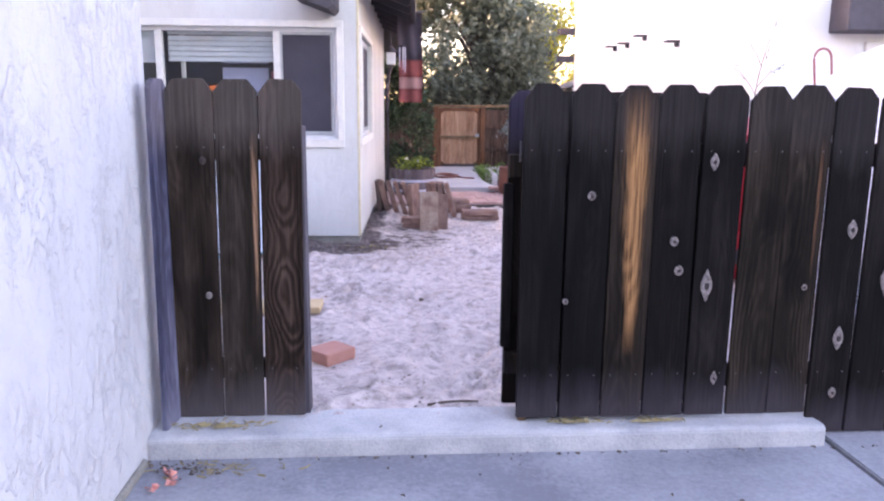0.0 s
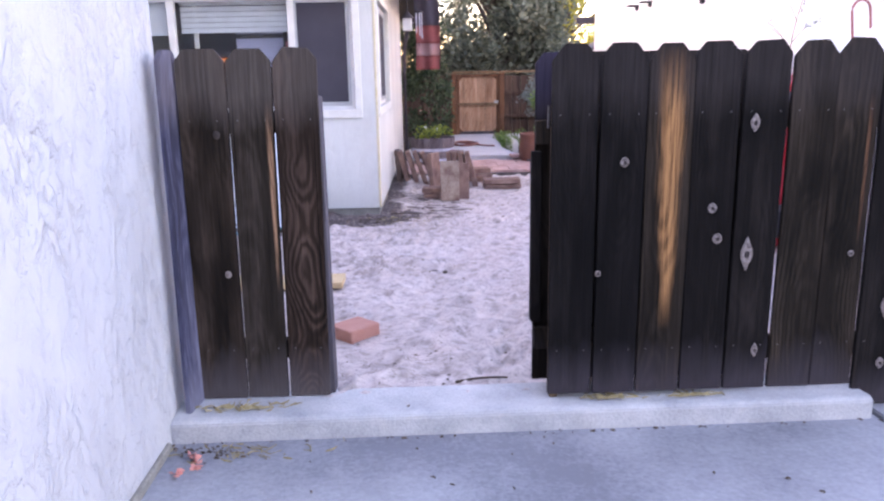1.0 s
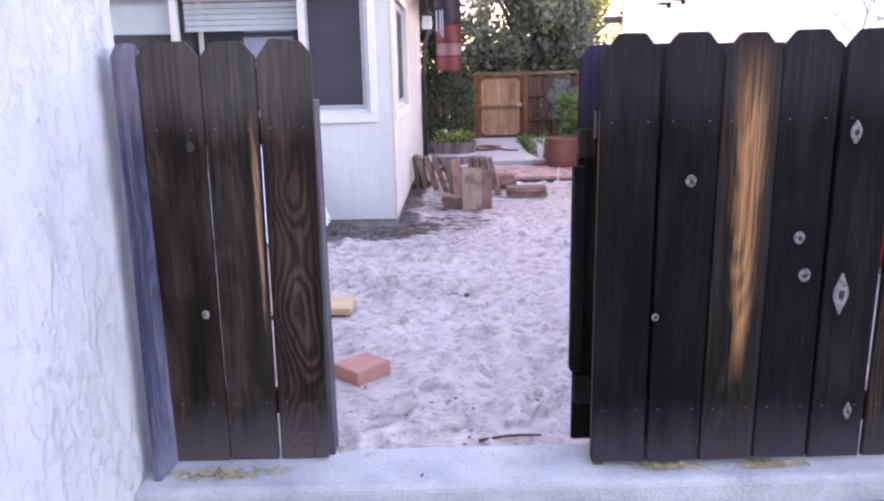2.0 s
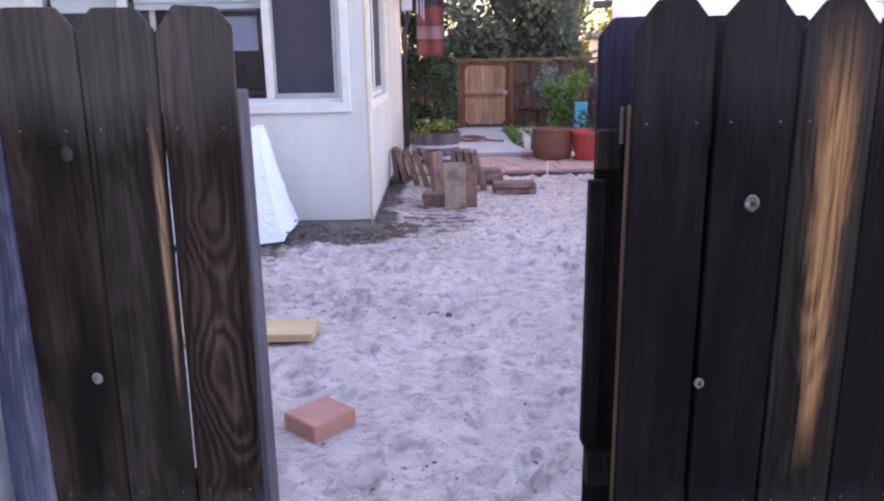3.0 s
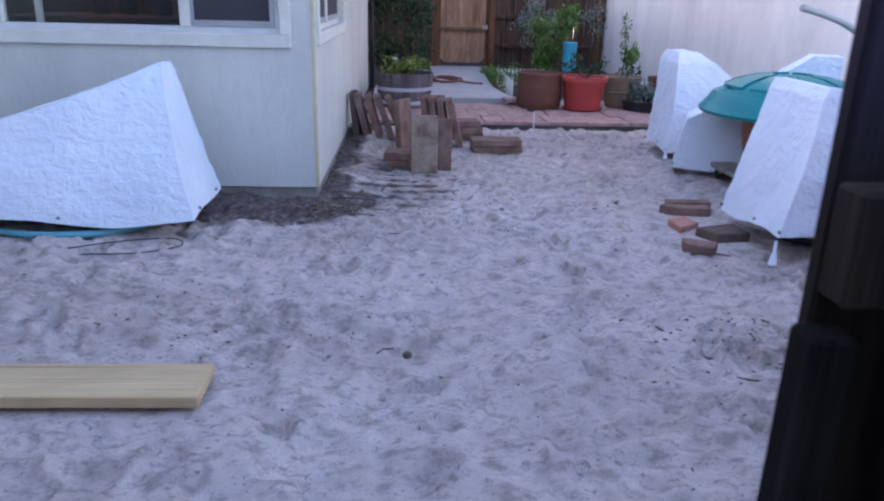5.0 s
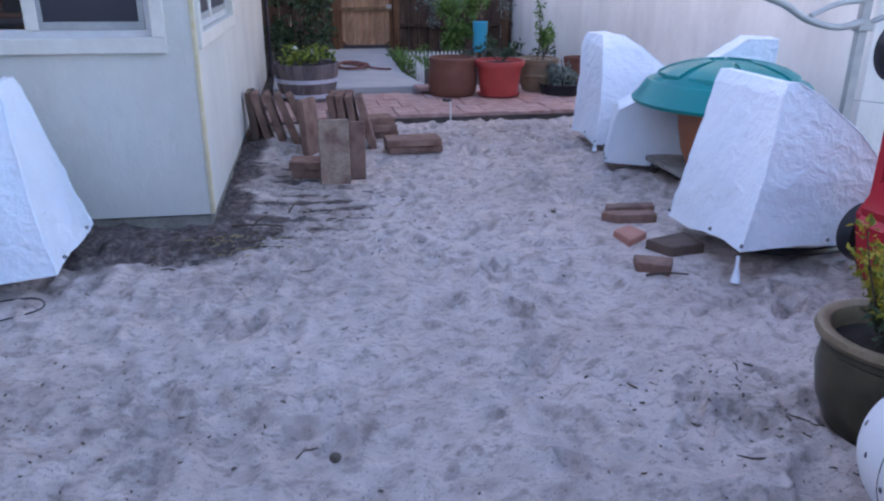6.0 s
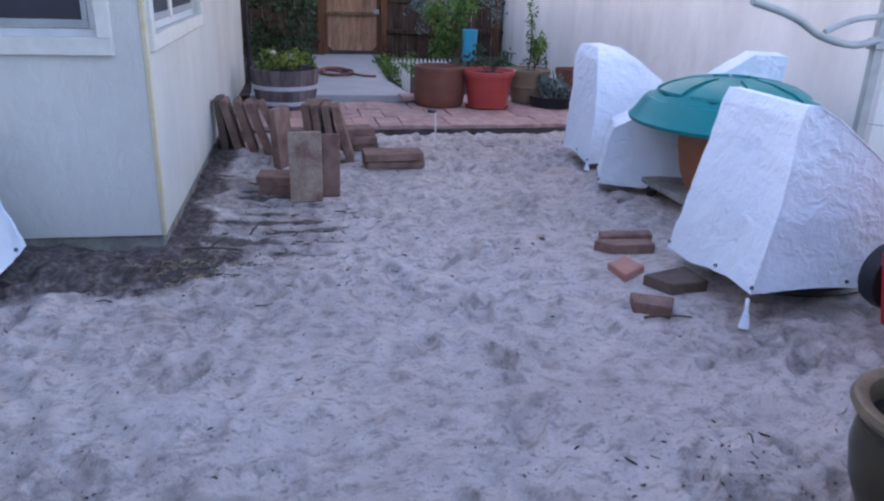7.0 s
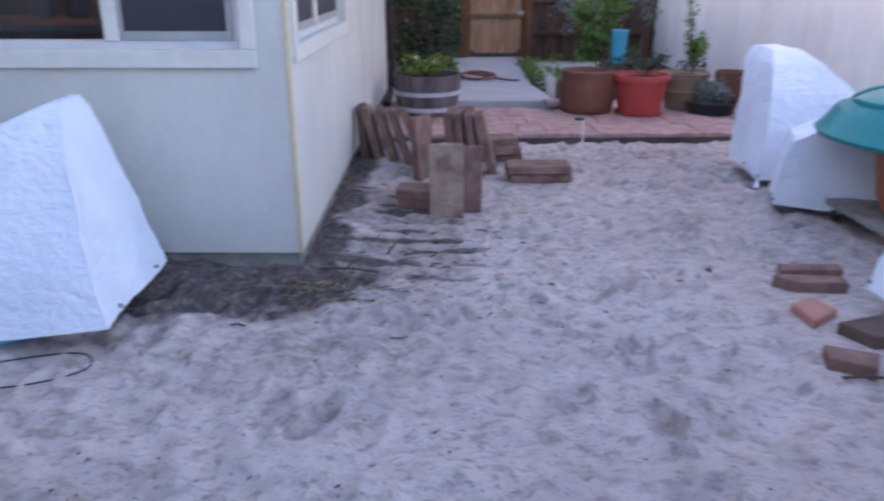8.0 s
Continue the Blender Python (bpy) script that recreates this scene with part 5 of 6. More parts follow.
# ---- half barrel and pots at the far end ----
bar = thing("barrel_planter", pose(0.19, 10.42, 0.045) @ Matrix.Diagonal((0.93, 0.93, 0.84, 1)), "half wine barrel planter with leafy flowers", "planter")
H = 0.42
for k in range(22):
    a0, a1 = 2 * math.pi * k / 22 + 0.006, 2 * math.pi * (k + 1) / 22 - 0.006
    prof = [(0.275, 0), (0.305, 0.15), (0.325, 0.30), (0.335, H)]
    bm = bmesh.new()
    inn, out = [], []
    for r, z in prof:
        out.append([bm.verts.new((r * math.cos(a), r * math.sin(a), z)) for a in (a0, a1)])
        inn.append([bm.verts.new(((r - 0.025) * math.cos(a), (r - 0.025) * math.sin(a), z)) for a in (a0, a1)])
    for j in range(3):
        bm.faces.new((out[j][0], out[j][1], out[j + 1][1], out[j + 1][0]))
        bm.faces.new((inn[j][1], inn[j][0], inn[j + 1][0], inn[j + 1][1]))
        bm.faces.new((out[j][0], out[j + 1][0], inn[j + 1][0], inn[j][0]))
        bm.faces.new((out[j + 1][1], out[j][1], inn[j][1], inn[j + 1][1]))
    bm.faces.new((out[3][0], out[3][1], inn[3][1], inn[3][0]))
    part("stave", bm, BARRELWOOD, bar)
for z, r in ((0.07, 0.292), (0.235, 0.318)):
    part("hoop", lathe([(r, z - 0.022), (r + 0.005, z - 0.022), (r + 0.009, z + 0.022), (r + 0.004, z + 0.022)], 44), GALV, bar, "pale metal hoop", smooth=True)
part("soil", lathe([(0, H - 0.05), (0.305, H - 0.06)], 24), SOIL, bar)
cs = [(0.24 * math.cos(k * 2.4) * (k / 14) ** 0.5, 0.24 * math.sin(k * 2.4) * (k / 14) ** 0.5, H + 0.03 + 0.05 * (k % 3)) for k in range(15)]
leaves("foliage", cs, (0.09, 0.09, 0.06), 0.035, LEAF_LIME, bar, 420, 11, 0.4, 1.3)
leaves("foliage", cs, (0.09, 0.09, 0.04), 0.030, LEAF_DARK, bar, 260, 12, 0.4, 1.3)
leaves("flower", [(0.05, -0.1, H + 0.14), (-0.1, 0.05, H + 0.15)], (0.02, 0.02, 0.01), 0.02, PETAL, bar, 24, 13)


def round_pot(name, m, prof, material, label, seg=44, smooth=True, cat="pot"):
    ob = thing(name, m, label, cat, "pots on the paving")
    part("pot", lathe(prof, seg), material, ob, smooth=smooth)
    return ob


tp = round_pot("clay_pot", pose(1.655, 10.46, 0.045) @ Matrix.Diagonal((0.90, 0.90, 0.97, 1)), [(0, 0), (0.235, 0), (0.262, 0.03), (0.275, 0.12), (0.272, 0.24), (0.262, 0.33), (0.266, 0.345), (0.272, 0.365), (0.266, 0.385), (0.245, 0.388), (0.235, 0.37), (0.235, 0.09), (0, 0.08)], TERRACOTTA, "brown terracotta pot, empty, on red pavers")
# dark disc stands in for the shade inside the empty pot
part("soil", lathe([(0, 0.155), (0.236, 0.15)], 24), SOIL, tp)
rp = round_pot("plastic_pot", pose(2.11, 10.34, 0.045), [(0, 0.02), (0.185, 0.02), (0.20, 0.10), (0.228, 0.285), (0.232, 0.295), (0.25, 0.298), (0.258, 0.34), (0.255, 0.352), (0.24, 0.352), (0.228, 0.32), (0, 0.31)], REDPLASTIC, "coral red plastic pot with a thorny rose bush")
part("saucer", lathe([(0, 0), (0.19, 0), (0.215, 0.02), (0.215, 0.032), (0.19, 0.022), (0, 0.02)], 40), REDPLASTIC, rp, smooth=True)
part("soil", lathe([(0, 0.325), (0.229, 0.318)], 24), SOIL, rp)
op = round_pot("clay_pot", pose(2.60, 10.62, 0.045), [(0, 0), (0.15, 0), (0.17, 0.08), (0.20, 0.24), (0.205, 0.28), (0.225, 0.285), (0.232, 0.33), (0.215, 0.335), (0.20, 0.31), (0, 0.30)], OLIVECLAY, "olive-tan clay pot with a tall leggy plant")
part("band", lathe([(0.190, 0.15), (0.198, 0.16), (0.196, 0.175), (0.192, 0.18)], 40), OLIVECLAY, op, smooth=True)
part("soil", lathe([(0, 0.312), (0.202, 0.305)], 24), SOIL, op)
pan = round_pot("plant_tray", pose(2.78, 10.36, 0.045), [(0, 0), (0.20, 0), (0.205, 0.05), (0.22, 0.085), (0.222, 0.10), (0.208, 0.10), (0.2, 0.07), (0, 0.06)], BLACKPLASTIC, "black plastic bowl of grey-green succulents")
p3 = round_pot("clay_pot", pose(3.20, 11.0, 0.045), [(0, 0), (0.11, 0), (0.14, 0.20), (0.142, 0.225), (0.155, 0.23), (0.158, 0.29), (0.142, 0.29), (0.135, 0.26), (0, 0.25)], TERRACOTTA, "small terracotta pot by the wall")


def sprig(owner, base, tips, radius, leaf, clump, size, count, seed, material=TWIG):
    for t in tips:
        part("stem", tube(bend(base, t, (0.02, -0.01, 0.0), 5), radius, 5, None, 0.4), material, owner)
    pts = [Vector(base).lerp(Vector(t), f) for t in tips for f in (0.55, 0.75, 0.9, 1.0)]
    leaves("foliage", pts, clump, size, leaf, owner, count, seed)


sprig(rp, (0, 0, 0.31), [(-0.20, 0.0, 0.48), (0.2, 0.02, 0.50), (0.05, -0.05, 0.46), (-0.08, 0.1, 0.55), (0.12, 0.1, 0.44)], 0.006, LEAF_DARK, (0.06, 0.06, 0.04), 0.02, 330, 21)
sprig(op, (0, 0, 0.30), [(-0.02, 0.0, 0.95), (0.01, 0.03, 0.86)], 0.006, LEAF_GREEN, (0.05, 0.05, 0.06), 0.02, 130, 22)
sprig(op, (0.06, 0.02, 0.30), [(0.10, 0.0, 0.62), (0.14, 0.05, 0.58), (0.05, 0.05, 0.6)], 0.006, LEAF_GREEN, (0.06, 0.06, 0.07), 0.028, 260, 23)
leaves("succulent", [(0.1 * math.cos(a), 0.1 * math.sin(a), 0.15 + 0.06 * (k % 2)) for k, a in enumerate(np.linspace(0, 5.6, 7))], (0.07, 0.07, 0.07), 0.035, LEAF_GREY, pan, 260, 24)
part("stem", tube([(0.02, 0, 0.07), (0.03, 0.02, 0.22), (0.0, 0.03, 0.34)], 0.008, 6, None, 0.5), TWIG, pan)

can = thing("plastic_tub", pose(2.50, 12.72, 0) @ Matrix.Diagonal((0.86, 0.86, 1, 1)), "sky-blue plastic tub on a stake in the garden bed", "tub")
part("tub", lathe([(0, 0.225), (0.10, 0.225), (0.108, 0.24), (0.112, 0.59), (0.118, 0.60), (0.108, 0.605), (0.10, 0.58), (0, 0.57)], 28), CYAN, can, smooth=True)
part("stake", box(-0.02, 0.02, -0.02, 0.02, -0.05, 0.23, 0.003), TANWOOD, can)


def shrub(name, at, label, balls, leaf, size, count, seed, trunk=0.012):
    ob = thing(name, pose(*at), label, "shrub")
    for x, y, z, r in balls:
        part("branch", tube(bend((0, 0, -0.05), (x, y, z), (0.03, 0.02, 0.02), 5), trunk, 6, None, 0.35), TWIG, ob)
    rs2 = random.Random(seed)
    pts = [(x + rs2.uniform(-r, r) * 0.8, y + rs2.uniform(-r, r) * 0.8, z + rs2.uniform(-r, r) * 0.8) for x, y, z, r in balls for _ in range(9)]
    leaves("foliage", pts, (0.10, 0.10, 0.10), size, leaf, ob, count, seed)
    return ob


shrub("shrub", (2.25, 12.9, 0.03), "bright green leafy shrub in the garden bed", [(0, 0, 0.55, 0.16), (0.12, 0, 0.78, 0.16), (-0.12, 0.05, 0.72, 0.14), (0.25, 0, 0.9, 0.12), (-0.05, 0, 0.35, 0.14)], LEAF_GREEN, 0.034, 1900, 31)
shrub("shrub", (2.2, 13.9, 0.03), "grey-green bush against the far fence", [(0, 0, 0.6, 0.2), (-0.15, 0, 0.85, 0.16), (0.2, 0, 0.8, 0.16), (0.0, 0, 1.0, 0.12)], LEAF_GREY, 0.028, 900, 32)
shrub("shrub", (2.95, 13.2, 0.03), "thin leggy bush by the wall", [(0.0, 0, 0.7, 0.12), (0.05, 0.1, 1.0, 0.10), (-0.1, 0, 0.9, 0.1)], LEAF_GREY, 0.022, 330, 33, 0.010)
shrub("shrub", (1.62, 13.0, 0.02), "low green plants edging the walkway", [(-0.14, 0, 0.10, 0.1), (-0.12, 0.6, 0.10, 0.1), (-0.16, -0.6, 0.12, 0.1), (-0.10, -1.2, 0.12, 0.1), (-0.16, -0.3, 0.14, 0.1), (-0.16, -0.95, 0.12, 0.1), (0.1, -0.8, 0.14, 0.1), (0.14, -0.1, 0.15, 0.1)], LEAF_GREEN, 0.022, 1500, 34, 0.004)
shrub("shrub", (2.35, 11.6, 0.02), "dark low plants behind the pots", [(0, 0, 0.2, 0.12), (0.3, 0.1, 0.22, 0.12), (-0.2, 0.2, 0.2, 0.12), (0.6, 0.0, 0.25, 0.15)], LEAF_DARK, 0.026, 700, 35, 0.005)
# climbing bush on the house end
vine = thing("climbing_bush", pose(0.16, 12.25, 0.03), "tall dark green climbing bush at the house end", "shrub")
rs3 = random.Random(9)
pts = []
for k in range(60):
    z = rs3.uniform(0.05, 1.9)
    w = 0.34 - 0.06 * abs(z - 0.8)
    pts.append((rs3.uniform(-w, w), rs3.uniform(-0.30, 0.30), z))
for k in range(0, 60, 5):
    part("branch", tube(bend((0.1 * (k % 3 - 1), 0, -0.05), pts[k], (0.05, 0.02, 0.0), 6), 0.016, 6, None, 0.3), TWIG, vine)
leaves("foliage", pts, (0.17, 0.17, 0.17), 0.034, LEAF_DARK, vine, 5200, 41)
# white edging pickets
edging = thing("edging_fence", pose(0, 0, 0), "low white scalloped garden edging", "edging")
for k in range(22):
    x, y, turn = (1.50 + 0.052 * k, 12.6, 0) if k < 15 else (1.49, 12.42 - 0.19 * (k - 15), 35)
    pk = part("picket", prism([(-0.018, 0.0), (0.018, 0.0), (0.018, 0.19), (0.0, 0.23), (-0.018, 0.19)], -0.005, 0.005), PICKETWHITE, edging)
    pk.matrix_local = pose(x, y, 0.03, 0, 0, turn)
part("rail", box(1.48, 2.26, 12.607, 12.615, 0.10, 0.125), PICKETWHITE, edging)
part("rail", box(1.497, 1.503, 11.25, 12.58, 0.105, 0.118), PICKETWHITE, edging)

hose = thing("garden_hose", pose(0.80, 12.45, 0.088), "coiled red-brown garden hose on the walkway", "hose")
part("coil", tube([(0.18 * math.cos(a) * (1 + 0.12 * math.sin(a * 0.63)), 0.32 * math.sin(a) * (1 + 0.1 * math.cos(a * 0.4)), 0.014 + 0.018 * abs(math.sin(a * 0.9))) for a in np.linspace(0, 15, 110)] + [(0.32, -0.3, 0.014), (0.44, -0.34, 0.014)], 0.013, 7), HOSE, hose, smooth=True)

# mallet left on the paver edge
ham = thing("hammer", pose(1.40, 9.40, 0.0), "small hammer leaning on the paver edge", "hammer")
part("handle", tube([(0.0, -0.06, 0.004), (0.03, 0.10, 0.14)], 0.007, 8), VINYL, ham)
part("head", box(-0.055, 0.03, -0.011, 0.011, -0.011, 0.011, 0.003, None, pose(0.012, 0.105, 0.148, 20, 8, 20)), BEAM, ham)

# ---- loose pavers ----
PL, PW, PT = 0.40, 0.185, 0.052


def chipped(l, w, t, seed, cut=0.0):
    """A paver with rounded, chipped edges, standing centre on the origin; l along z."""
    bm = box(-w / 2, w / 2, -t / 2, t / 2, 0, l, 0.004)
    rng = random.Random(seed)
    for v in bm.verts:
        v.co += Vector((rng.uniform(-1, 1), rng.uniform(-1, 1), rng.uniform(-1, 1))) * 0.0022
        if cut and v.co.z > l * 0.5:
            v.co.z -= cut * (v.co.x / w + 0.5)
    return bm


def paver(m, material, label, seed, size=(PL, PW, PT), group="loose pavers", cut=0.0):
    ob = link("paver", chipped(*size, seed, cut), material)
    ob.matrix_world = m
    return tagged(ob, label, "paver", group)


UP = "sand-caked brown paver stood on end"
paver(pose(0.272, 7.46, 0.0, -3, 0, 2), PAVER_LICHEN, "sandy paver stood on end with pale lichen", 1)
paver(pose(0.385, 7.56, 0.0, -4, 0, -6), PAVER_OLD, UP, 2, (0.365, 0.17, 0.055))
for k, x in enumerate((-0.235, -0.165, -0.085, -0.005, 0.075)):
    paver(pose(x + 0.02 * k, 8.74 - 0.015 * k, 0.0, (-6, -14, -16, -19, -21)[k], -2, 84 + 3 * k), (PAVER_DARK, PAVER_OLD, PAVER_OLD, PAVER_OLD, PAVER_OLD)[k], "sandy paver leaning against its neighbours", 10 + k)
paver(pose(0.155, 8.28, 0.0, -3, -2, 60), PAVER_OLD, UP, 20)
for k, x in enumerate((0.37, 0.435, 0.50, 0.565)):
    paver(pose(x + (0, 0.0, 0.01, 0.05)[k], 8.50 - 0.02 * k, 0.0, (-5, -7, -9, -15)[k], -2, 70 + 5 * k), PAVER_OLD, "sandy paver leaning against its neighbours", 30 + k)
paver(pose(0.42, 8.86, 0.0, -2, 0, 5), PAVER_OLD, UP, 36, (0.36, 0.19, 0.05))
for x, y, z, a, mt in ((0.69, 8.24, 0.028, 3, PAVER_OLD), (0.68, 8.225, 0.082, 1, PAVER_OLD), (0.01, 7.70, 0.028, -4, PAVER_OLD), (0.0, 7.71, 0.081, -8, PAVER_OLD),
                     (0.44, 8.78, 0.028, 6, PAVER_OLD), (0.43, 8.76, 0.081, 2, PAVER_OLD), (0.41, 8.77, 0.134, 8, PAVER_OLD)):
    m = pose(x, y, z, 0, 0, a) @ pose(0, 0, 0, 0, 90, 0) @ pose(0, 0, 0, 0, 0, 90)
    paver(m, mt, "brown paver lying flat in a low stack", int(100 * x + 1000 * z), (0.22 if x < 0.2 else PL, PW, PT))
paver(pose(1.30, 10.62, 0.096, 0, 0, 4) @ pose(0, 0, 0, 0, 90, 0) @ pose(0, 0, 0, 0, 0, 90), PAVER_LAID, "spare red paver lying on the paved strip", 77, (0.22, 0.19, 0.04))
rp1 = link("paver", slab([(-0.535, 3.525), (-0.40, 3.655), (-0.285, 3.54), (-0.415, 3.405)], 0.0, 0.062, 0.004), PAVER_RED)
tagged(rp1, "square red paver lying alone on the sand", "paver", "loose pavers")
for out, z, mt, lb in (([(1.69, 6.545), (1.965, 6.545), (1.985, 6.62), (1.71, 6.63)], 0.045, PAVER_OLD, "broken paver strip on the sand"),
                       ([(1.70, 6.40), (1.90, 6.385), (1.915, 6.47), (1.64, 6.50), (1.62, 6.47)], 0.05, PAVER_OLD, "broken paver strip on the sand"),
                       ([(1.60, 6.07), (1.74, 6.17), (1.70, 6.30), (1.585, 6.23)], 0.035, PAVER_RED, "small broken reddish paver piece"),
                       ([(1.665, 6.035), (1.735, 5.905), (1.92, 5.93), (1.905, 6.11)], 0.05, PAVER_DARK, "dark broken paver corner"),
                       ([(1.50, 5.775), (1.62, 5.695), (1.69, 5.80), (1.53, 5.875)], 0.045, PAVER_OLD, "weathered paver half on the sand")):
    bm = slab(out, -0.02, z - 0.001, 0.004)
    tagged(link("paver", bm, mt), lb, "paver", "broken pavers by the chair")

plank = link("plank", box(-0.105, 0.105, -0.019, 0.019, -1.25, 0.62, 0.003), PINE)
plank.matrix_world = pose(-1.155, 4.425, 0.040, 0, 0, -1.5) @ pose(0, 0, 0, 0, 90, 0) @ pose(0, 0, 0, 0, 0, 90)
tagged(plank, "fresh pale pine plank lying on the sand", "plank")

# ---- trees and sky line beyond the far fence ----


def tree(at, label, height, blobs, leaf, size, count, seed, clump=0.5):
    ob = thing("tree", pose(*at), label, "tree")
    part("trunk", tube([(0, 0, -0.3), (0.05, 0, height * 0.3), (0.0, 0.05, height * 0.6), (0.05, 0, height * 0.9)], 0.18, 10, None, 0.25), BARK, ob, smooth=True)
    rng = random.Random(seed)
    cs = []
    for x, y, z, r in blobs:
        part("limb", tube(bend((0, 0, min(z, height * 0.75) * 0.6), (x, y, z), (0.1, 0, 0.1), 6), 0.07, 7, None, 0.2), BARK, ob)
        for _ in range(14):
            cs.append((x + rng.gauss(0, 0.55) * r, y + rng.gauss(0, 0.5) * r, z + rng.gauss(0, 0.55) * r))
    leaves("crown", cs, (clump, clump, clump), size, leaf, ob, count, seed)
    return ob


TB = []
rs4 = random.Random(12)
for k in range(46):
    z = rs4.uniform(0.3, 6.6)
    w = 1.75 if z < 4.5 else 1.3
    TB.append((rs4.uniform(-w, w), rs4.uniform(-1.0, 0.9), z, 0.6))
tree((2.0, 19.5, 0.0), "tall dense dark green tree behind the far fence", 6.5, TB, LEAF_TREE, 0.085, 42000, 51, 0.42)
TB2 = [(rs4.uniform(-1.6, 1.4), rs4.uniform(-0.7, 0.7), rs4.uniform(0.3, 4.4), 0.6) for _ in range(20)]
tree((-1.4, 21.5, 0.0), "dense dark hedge tree behind the house", 4.5, TB2, LEAF_TREE, 0.09, 13000, 52, 0.5)
TB3 = [(rs4.uniform(-3.2, 2.4), rs4.uniform(-0.8, 0.8), rs4.uniform(0.6, 5.8), 0.65) for _ in range(34)]
tree((6.4, 33.0, 0.0), "yellow-green tree glowing in low sun", 5.6, TB3, LEAF_SUN, 0.11, 13000, 53, 0.45)
shed = thing("shed", pose(0, 0, 0), "small pale shed behind the far fence", "shed")
part("wall", box(4.5, 7.5, 19.0, 21.0, -0.2, 1.75, 0.01), STUCCO_FAR, shed)
part("roof", prism([(4.3, 1.75), (7.7, 1.75), (6.0, 2.4)], 18.8, 21.2), ROOFING, shed)

twig = thing("bare_shrub", pose(2.27, 4.75, 0), "thin bare budding twig shrub behind the fence", "shrub")
part("stem", tube(curve([(0, 0, -0.02), (0.01, 0, 0.7), (0.0, 0, 1.30), (0.03, 0, 1.55), (0.10, 0, 1.82)]), 0.005, 6, None, 0.35), TWIG, twig)
for p, q in (((0.0, 0, 1.35), (-0.14, 0.02, 1.52)), ((0.01, 0, 1.40), (0.14, -0.02, 1.52)), ((0.03, 0, 1.52), (-0.06, 0, 1.66)), ((0.06, 0, 1.62), (0.10, 0, 1.70)), ((-0.07, 0.01, 1.44), (-0.15, 0, 1.47))):
    part("stem", tube(bend(p, q, (0, 0, 0.02), 4), 0.0025, 5, None, 0.5), TWIG, twig)
leaves("bud", [(-0.14, 0.02, 1.52), (0.14, -0.02, 1.52), (-0.06, 0, 1.66), (0.10, 0, 1.8), (0.1, 0, 1.5), (0.05, 0, 1.6)], (0.025, 0.02, 0.025), 0.010, LEAF_GREY, twig, 60, 61)

# ---- litter ----


def scatter(name, spots, material, label, seed, length=(0.02, 0.07), thick=0.003, kind="stuff", category="litter"):
    """Short bent sticks and flakes lying on the sand."""
    rng = np.random.default_rng(seed)
    verts, faces = [], []
    for cx, cy, sx, sy, n in spots:
        for _ in range(n):
            x, y, a = rng.normal(cx, sx), rng.normal(cy, sy), rng.uniform(0, math.pi)
            if not (-4 < x < 3.4):
                continue
            z = ground_at(x, y) if y > 2.85 else (0.030 if y > 2.62 else -0.064)
            l, t = rng.uniform(*length), thick * rng.uniform(0.6, 1.6)
            c, s, k = math.cos(a), math.sin(a), rng.uniform(-0.2, 0.2)
            i = len(verts)
            for u, w, h in ((0, -t, 0), (0, t, 0), (0, 0, 1.7 * t), (0.5 * l, -t + k * l, 0.001), (0.5 * l, t + k * l, 0.001), (0.5 * l, k * l, 2.2 * t), (l, -t * 0.5, 0), (l, t * 0.5, 0), (l, 0, 1.0 * t)):
                verts.append((x + c * u - s * w, y + s * u + c * w, z + h))
            for o in (0, 3):
                faces += [(i + o, i + o + 3, i + o + 5, i + o + 2), (i + o + 1, i + o + 2, i + o + 5, i + o + 4)]
    ob = quads(name, verts, faces, material)
    return tagged(ob, label, category, kind=kind)


scatter("twig_litter", [(-0.28, 6.46, 0.17, 0.10, 130), (0.2, 7.2, 0.25, 0.5, 70), (0.3, 6.5, 0.5, 0.3, 50), (1.6, 4.6, 0.25, 0.3, 45), (0.9, 8.6, 0.6, 0.4, 60), (0.0, 5.0, 1.3, 1.0, 25)], TWIG, "dark twigs and bark scraps on the sand", 71, (0.02, 0.08), 0.0022)
scatter("dark_litter", [(0.2, 5.5, 1.2, 1.2, 160), (0.1, 8.0, 0.5, 0.7, 220), (1.35, 4.55, 0.22, 0.22, 110), (-0.5, 4.85, 0.22, 0.25, 60), (-0.75, 5.3, 0.3, 0.25, 40), (-0.28, 6.45, 0.20, 0.10, 260), (0.6, 8.9, 0.6, 0.25, 120), (-0.2, 3.1, 0.4, 0.12, 60)], DEBRIS, "small dark bits of litter in the sand", 72, (0.005, 0.018), 0.0022)
scatter("straw_litter", [(-0.78, 2.68, 0.08, 0.02, 60), (0.62, 2.655, 0.05, 0.008, 45), (0.95, 2.655, 0.05, 0.008, 45), (-0.72, 2.50, 0.12, 0.035, 40), (-0.30, 6.42, 0.14, 0.07, 70)], STRAW, "dry straw and clippings", 73, (0.02, 0.06), 0.002)
# the last row of specks darkens the kerb foot like its shadow line
scatter("dark_litter", [(0.3, 1.9, 0.8, 0.4, 40), (-0.88, 2.52, 0.07, 0.03, 50), (0.3, 2.572, 0.9, 0.006, 50)], DEBRIS, "specks of dirt on the driveway and along the kerb's shadow line", 74, (0.006, 0.02), 0.003)
for k, (x, y) in enumerate([(-0.90, 2.46), (-0.885, 2.42), (-0.93, 2.37), (-0.915, 2.49)]):
    pet = leaves("petal", [(0, 0, 0.006)], (0.012, 0.012, 0.003), 0.024, PETALPINK, None, 7, 80 + k, 0.6, 1.2)
    pet.matrix_world = pose(x, y, -0.064)
    tagged(pet, "crumpled fallen coral petals", "petals", "fallen petals")
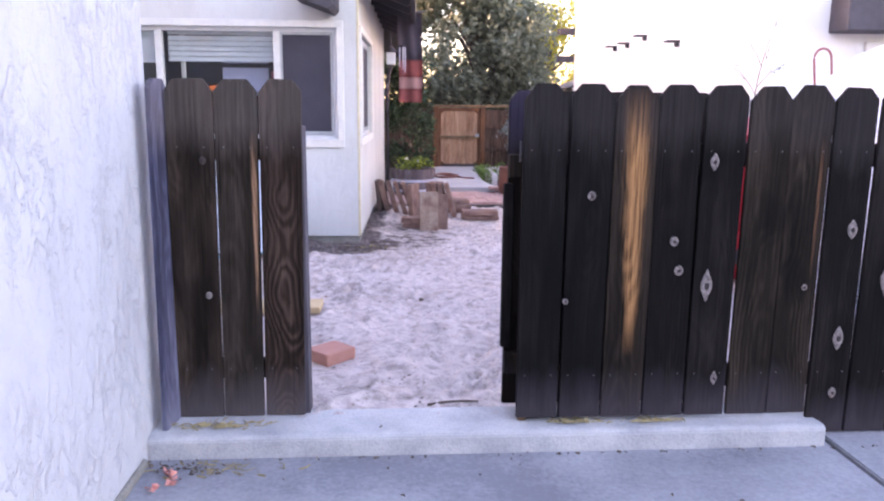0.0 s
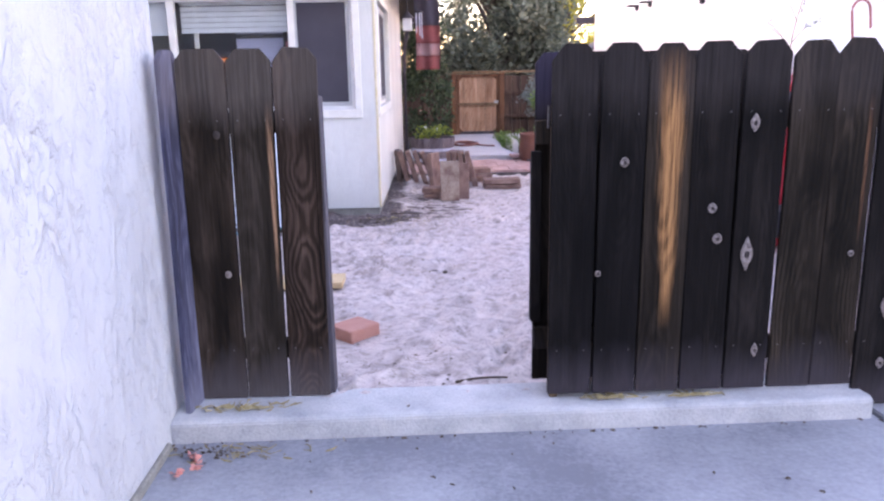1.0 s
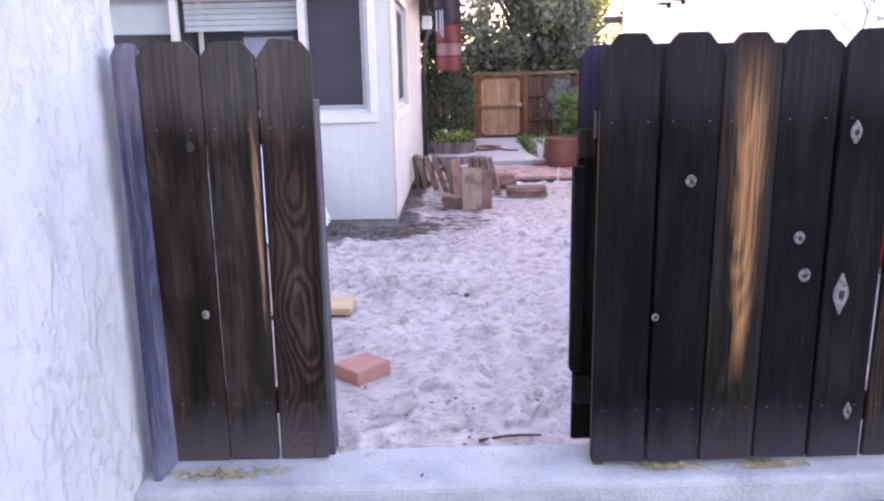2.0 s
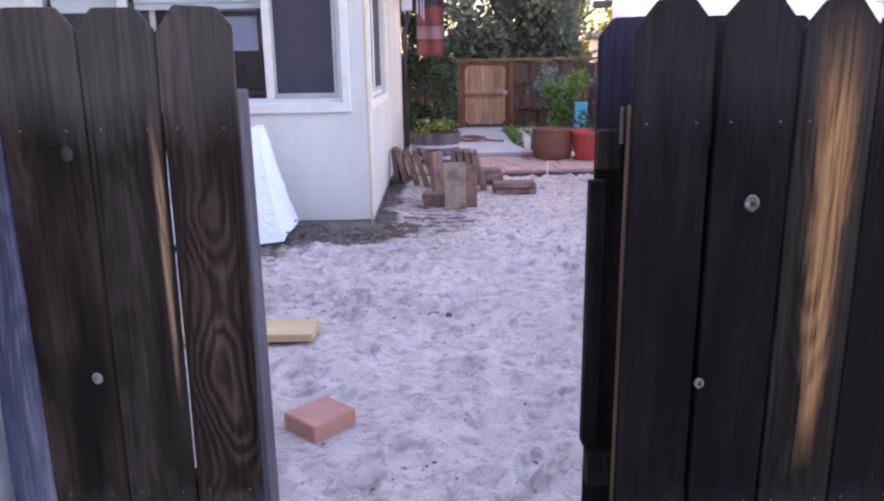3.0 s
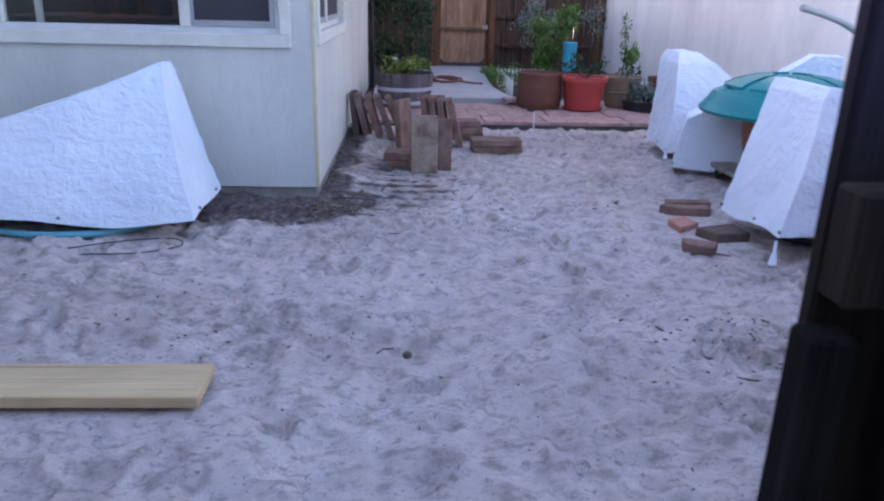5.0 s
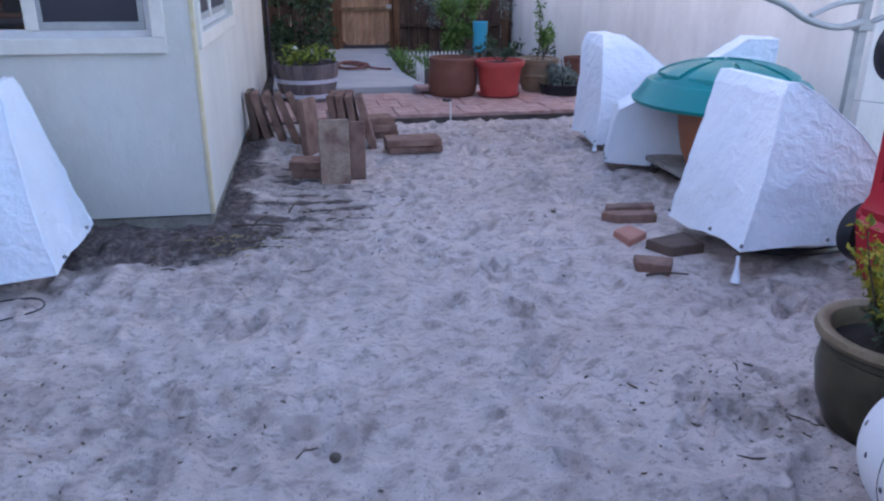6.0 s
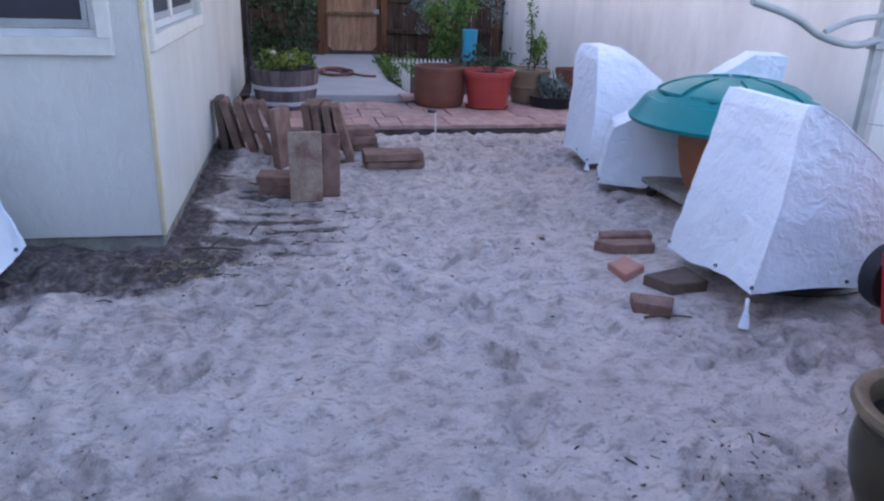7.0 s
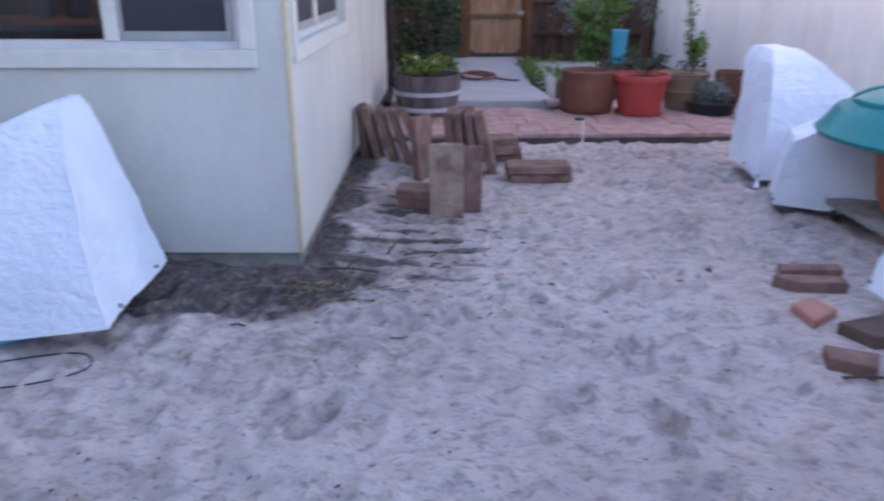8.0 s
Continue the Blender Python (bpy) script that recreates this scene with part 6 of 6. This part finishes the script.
for pts in ([(0.05, 2.90, 0.012), (0.16, 2.905, 0.02), (0.27, 2.93, 0.012)], [(1.51, 5.70, 0.012), (1.60, 5.665, 0.014), (1.70, 5.675, 0.012)], [(-0.31, 6.67, 0.025), (-0.18, 6.64, 0.035), (-0.05, 6.62, 0.025)], [(-0.20, 6.64, 0.03), (-0.16, 6.69, 0.05), (-0.13, 6.73, 0.05)], [(-0.02, 6.83, 0.03), (0.02, 6.92, 0.045), (0.03, 7.02, 0.03)]):
    st = link("stick", tube(bend(pts[0], pts[2], (0, 0, 0.008), 6), 0.006, 6, None, 0.6), TWIG)
    tagged(st, "dark bare stick lying on the sand", "stick", "sticks on the sand")
wirepath = curve([(-1.55, 5.75, 0.012), (-1.30, 5.86, 0.02), (-1.05, 5.93, 0.015), (-0.98, 5.82, 0.014), (-1.15, 5.72, 0.012), (-1.4, 5.70, 0.012)])
tagged(link("cable", tube(wirepath, 0.003, 6), TYRE), "thin black cord looped on the sand", "cable")
for k, (x, y) in enumerate([(0.09, 4.66), (1.41, 6.64)]):
    peb = link("pebble", lathe([(0, -0.004), (0.016, 0.0), (0.018, 0.008), (0.01, 0.017), (0, 0.018)], 9), DEBRIS)
    peb.matrix_world = pose(x, y, 0.002, 10, 5, 40 * k)
    tagged(peb, "small dark pebble on the sand", "pebble", "pebbles")

# ---- laid pavers, last ----
brick = chipped(0.40, 0.198, 0.05, 900)
brick.transform(pose(0, 0, 0, -90))
base_mesh = None
for r in range(4):
    for c in range(20):
        x, y = -0.18 + 0.2045 * c + (0.1 if r % 2 else 0), 9.45 + 0.408 * r
        if x > 3.46 or (r == 3 and x < 1.5):
            continue
        if base_mesh is None:
            ob = link("paver", brick, PAVER_LAID, patio_base)
            base_mesh = ob.data
        else:
            ob = new("paver", base_mesh)
            ob.parent = patio_base
        ob.location = (x, y, 0.018 + 0.004 * math.sin(c * 2.1 + r * 1.3))
        ob.rotation_euler = (radians(0.5 * math.sin(c * 3 + r)), radians(0.6 * math.cos(c * 2.3 + r)), radians(0.8 * math.sin(c * 1.7 + r * 2)))
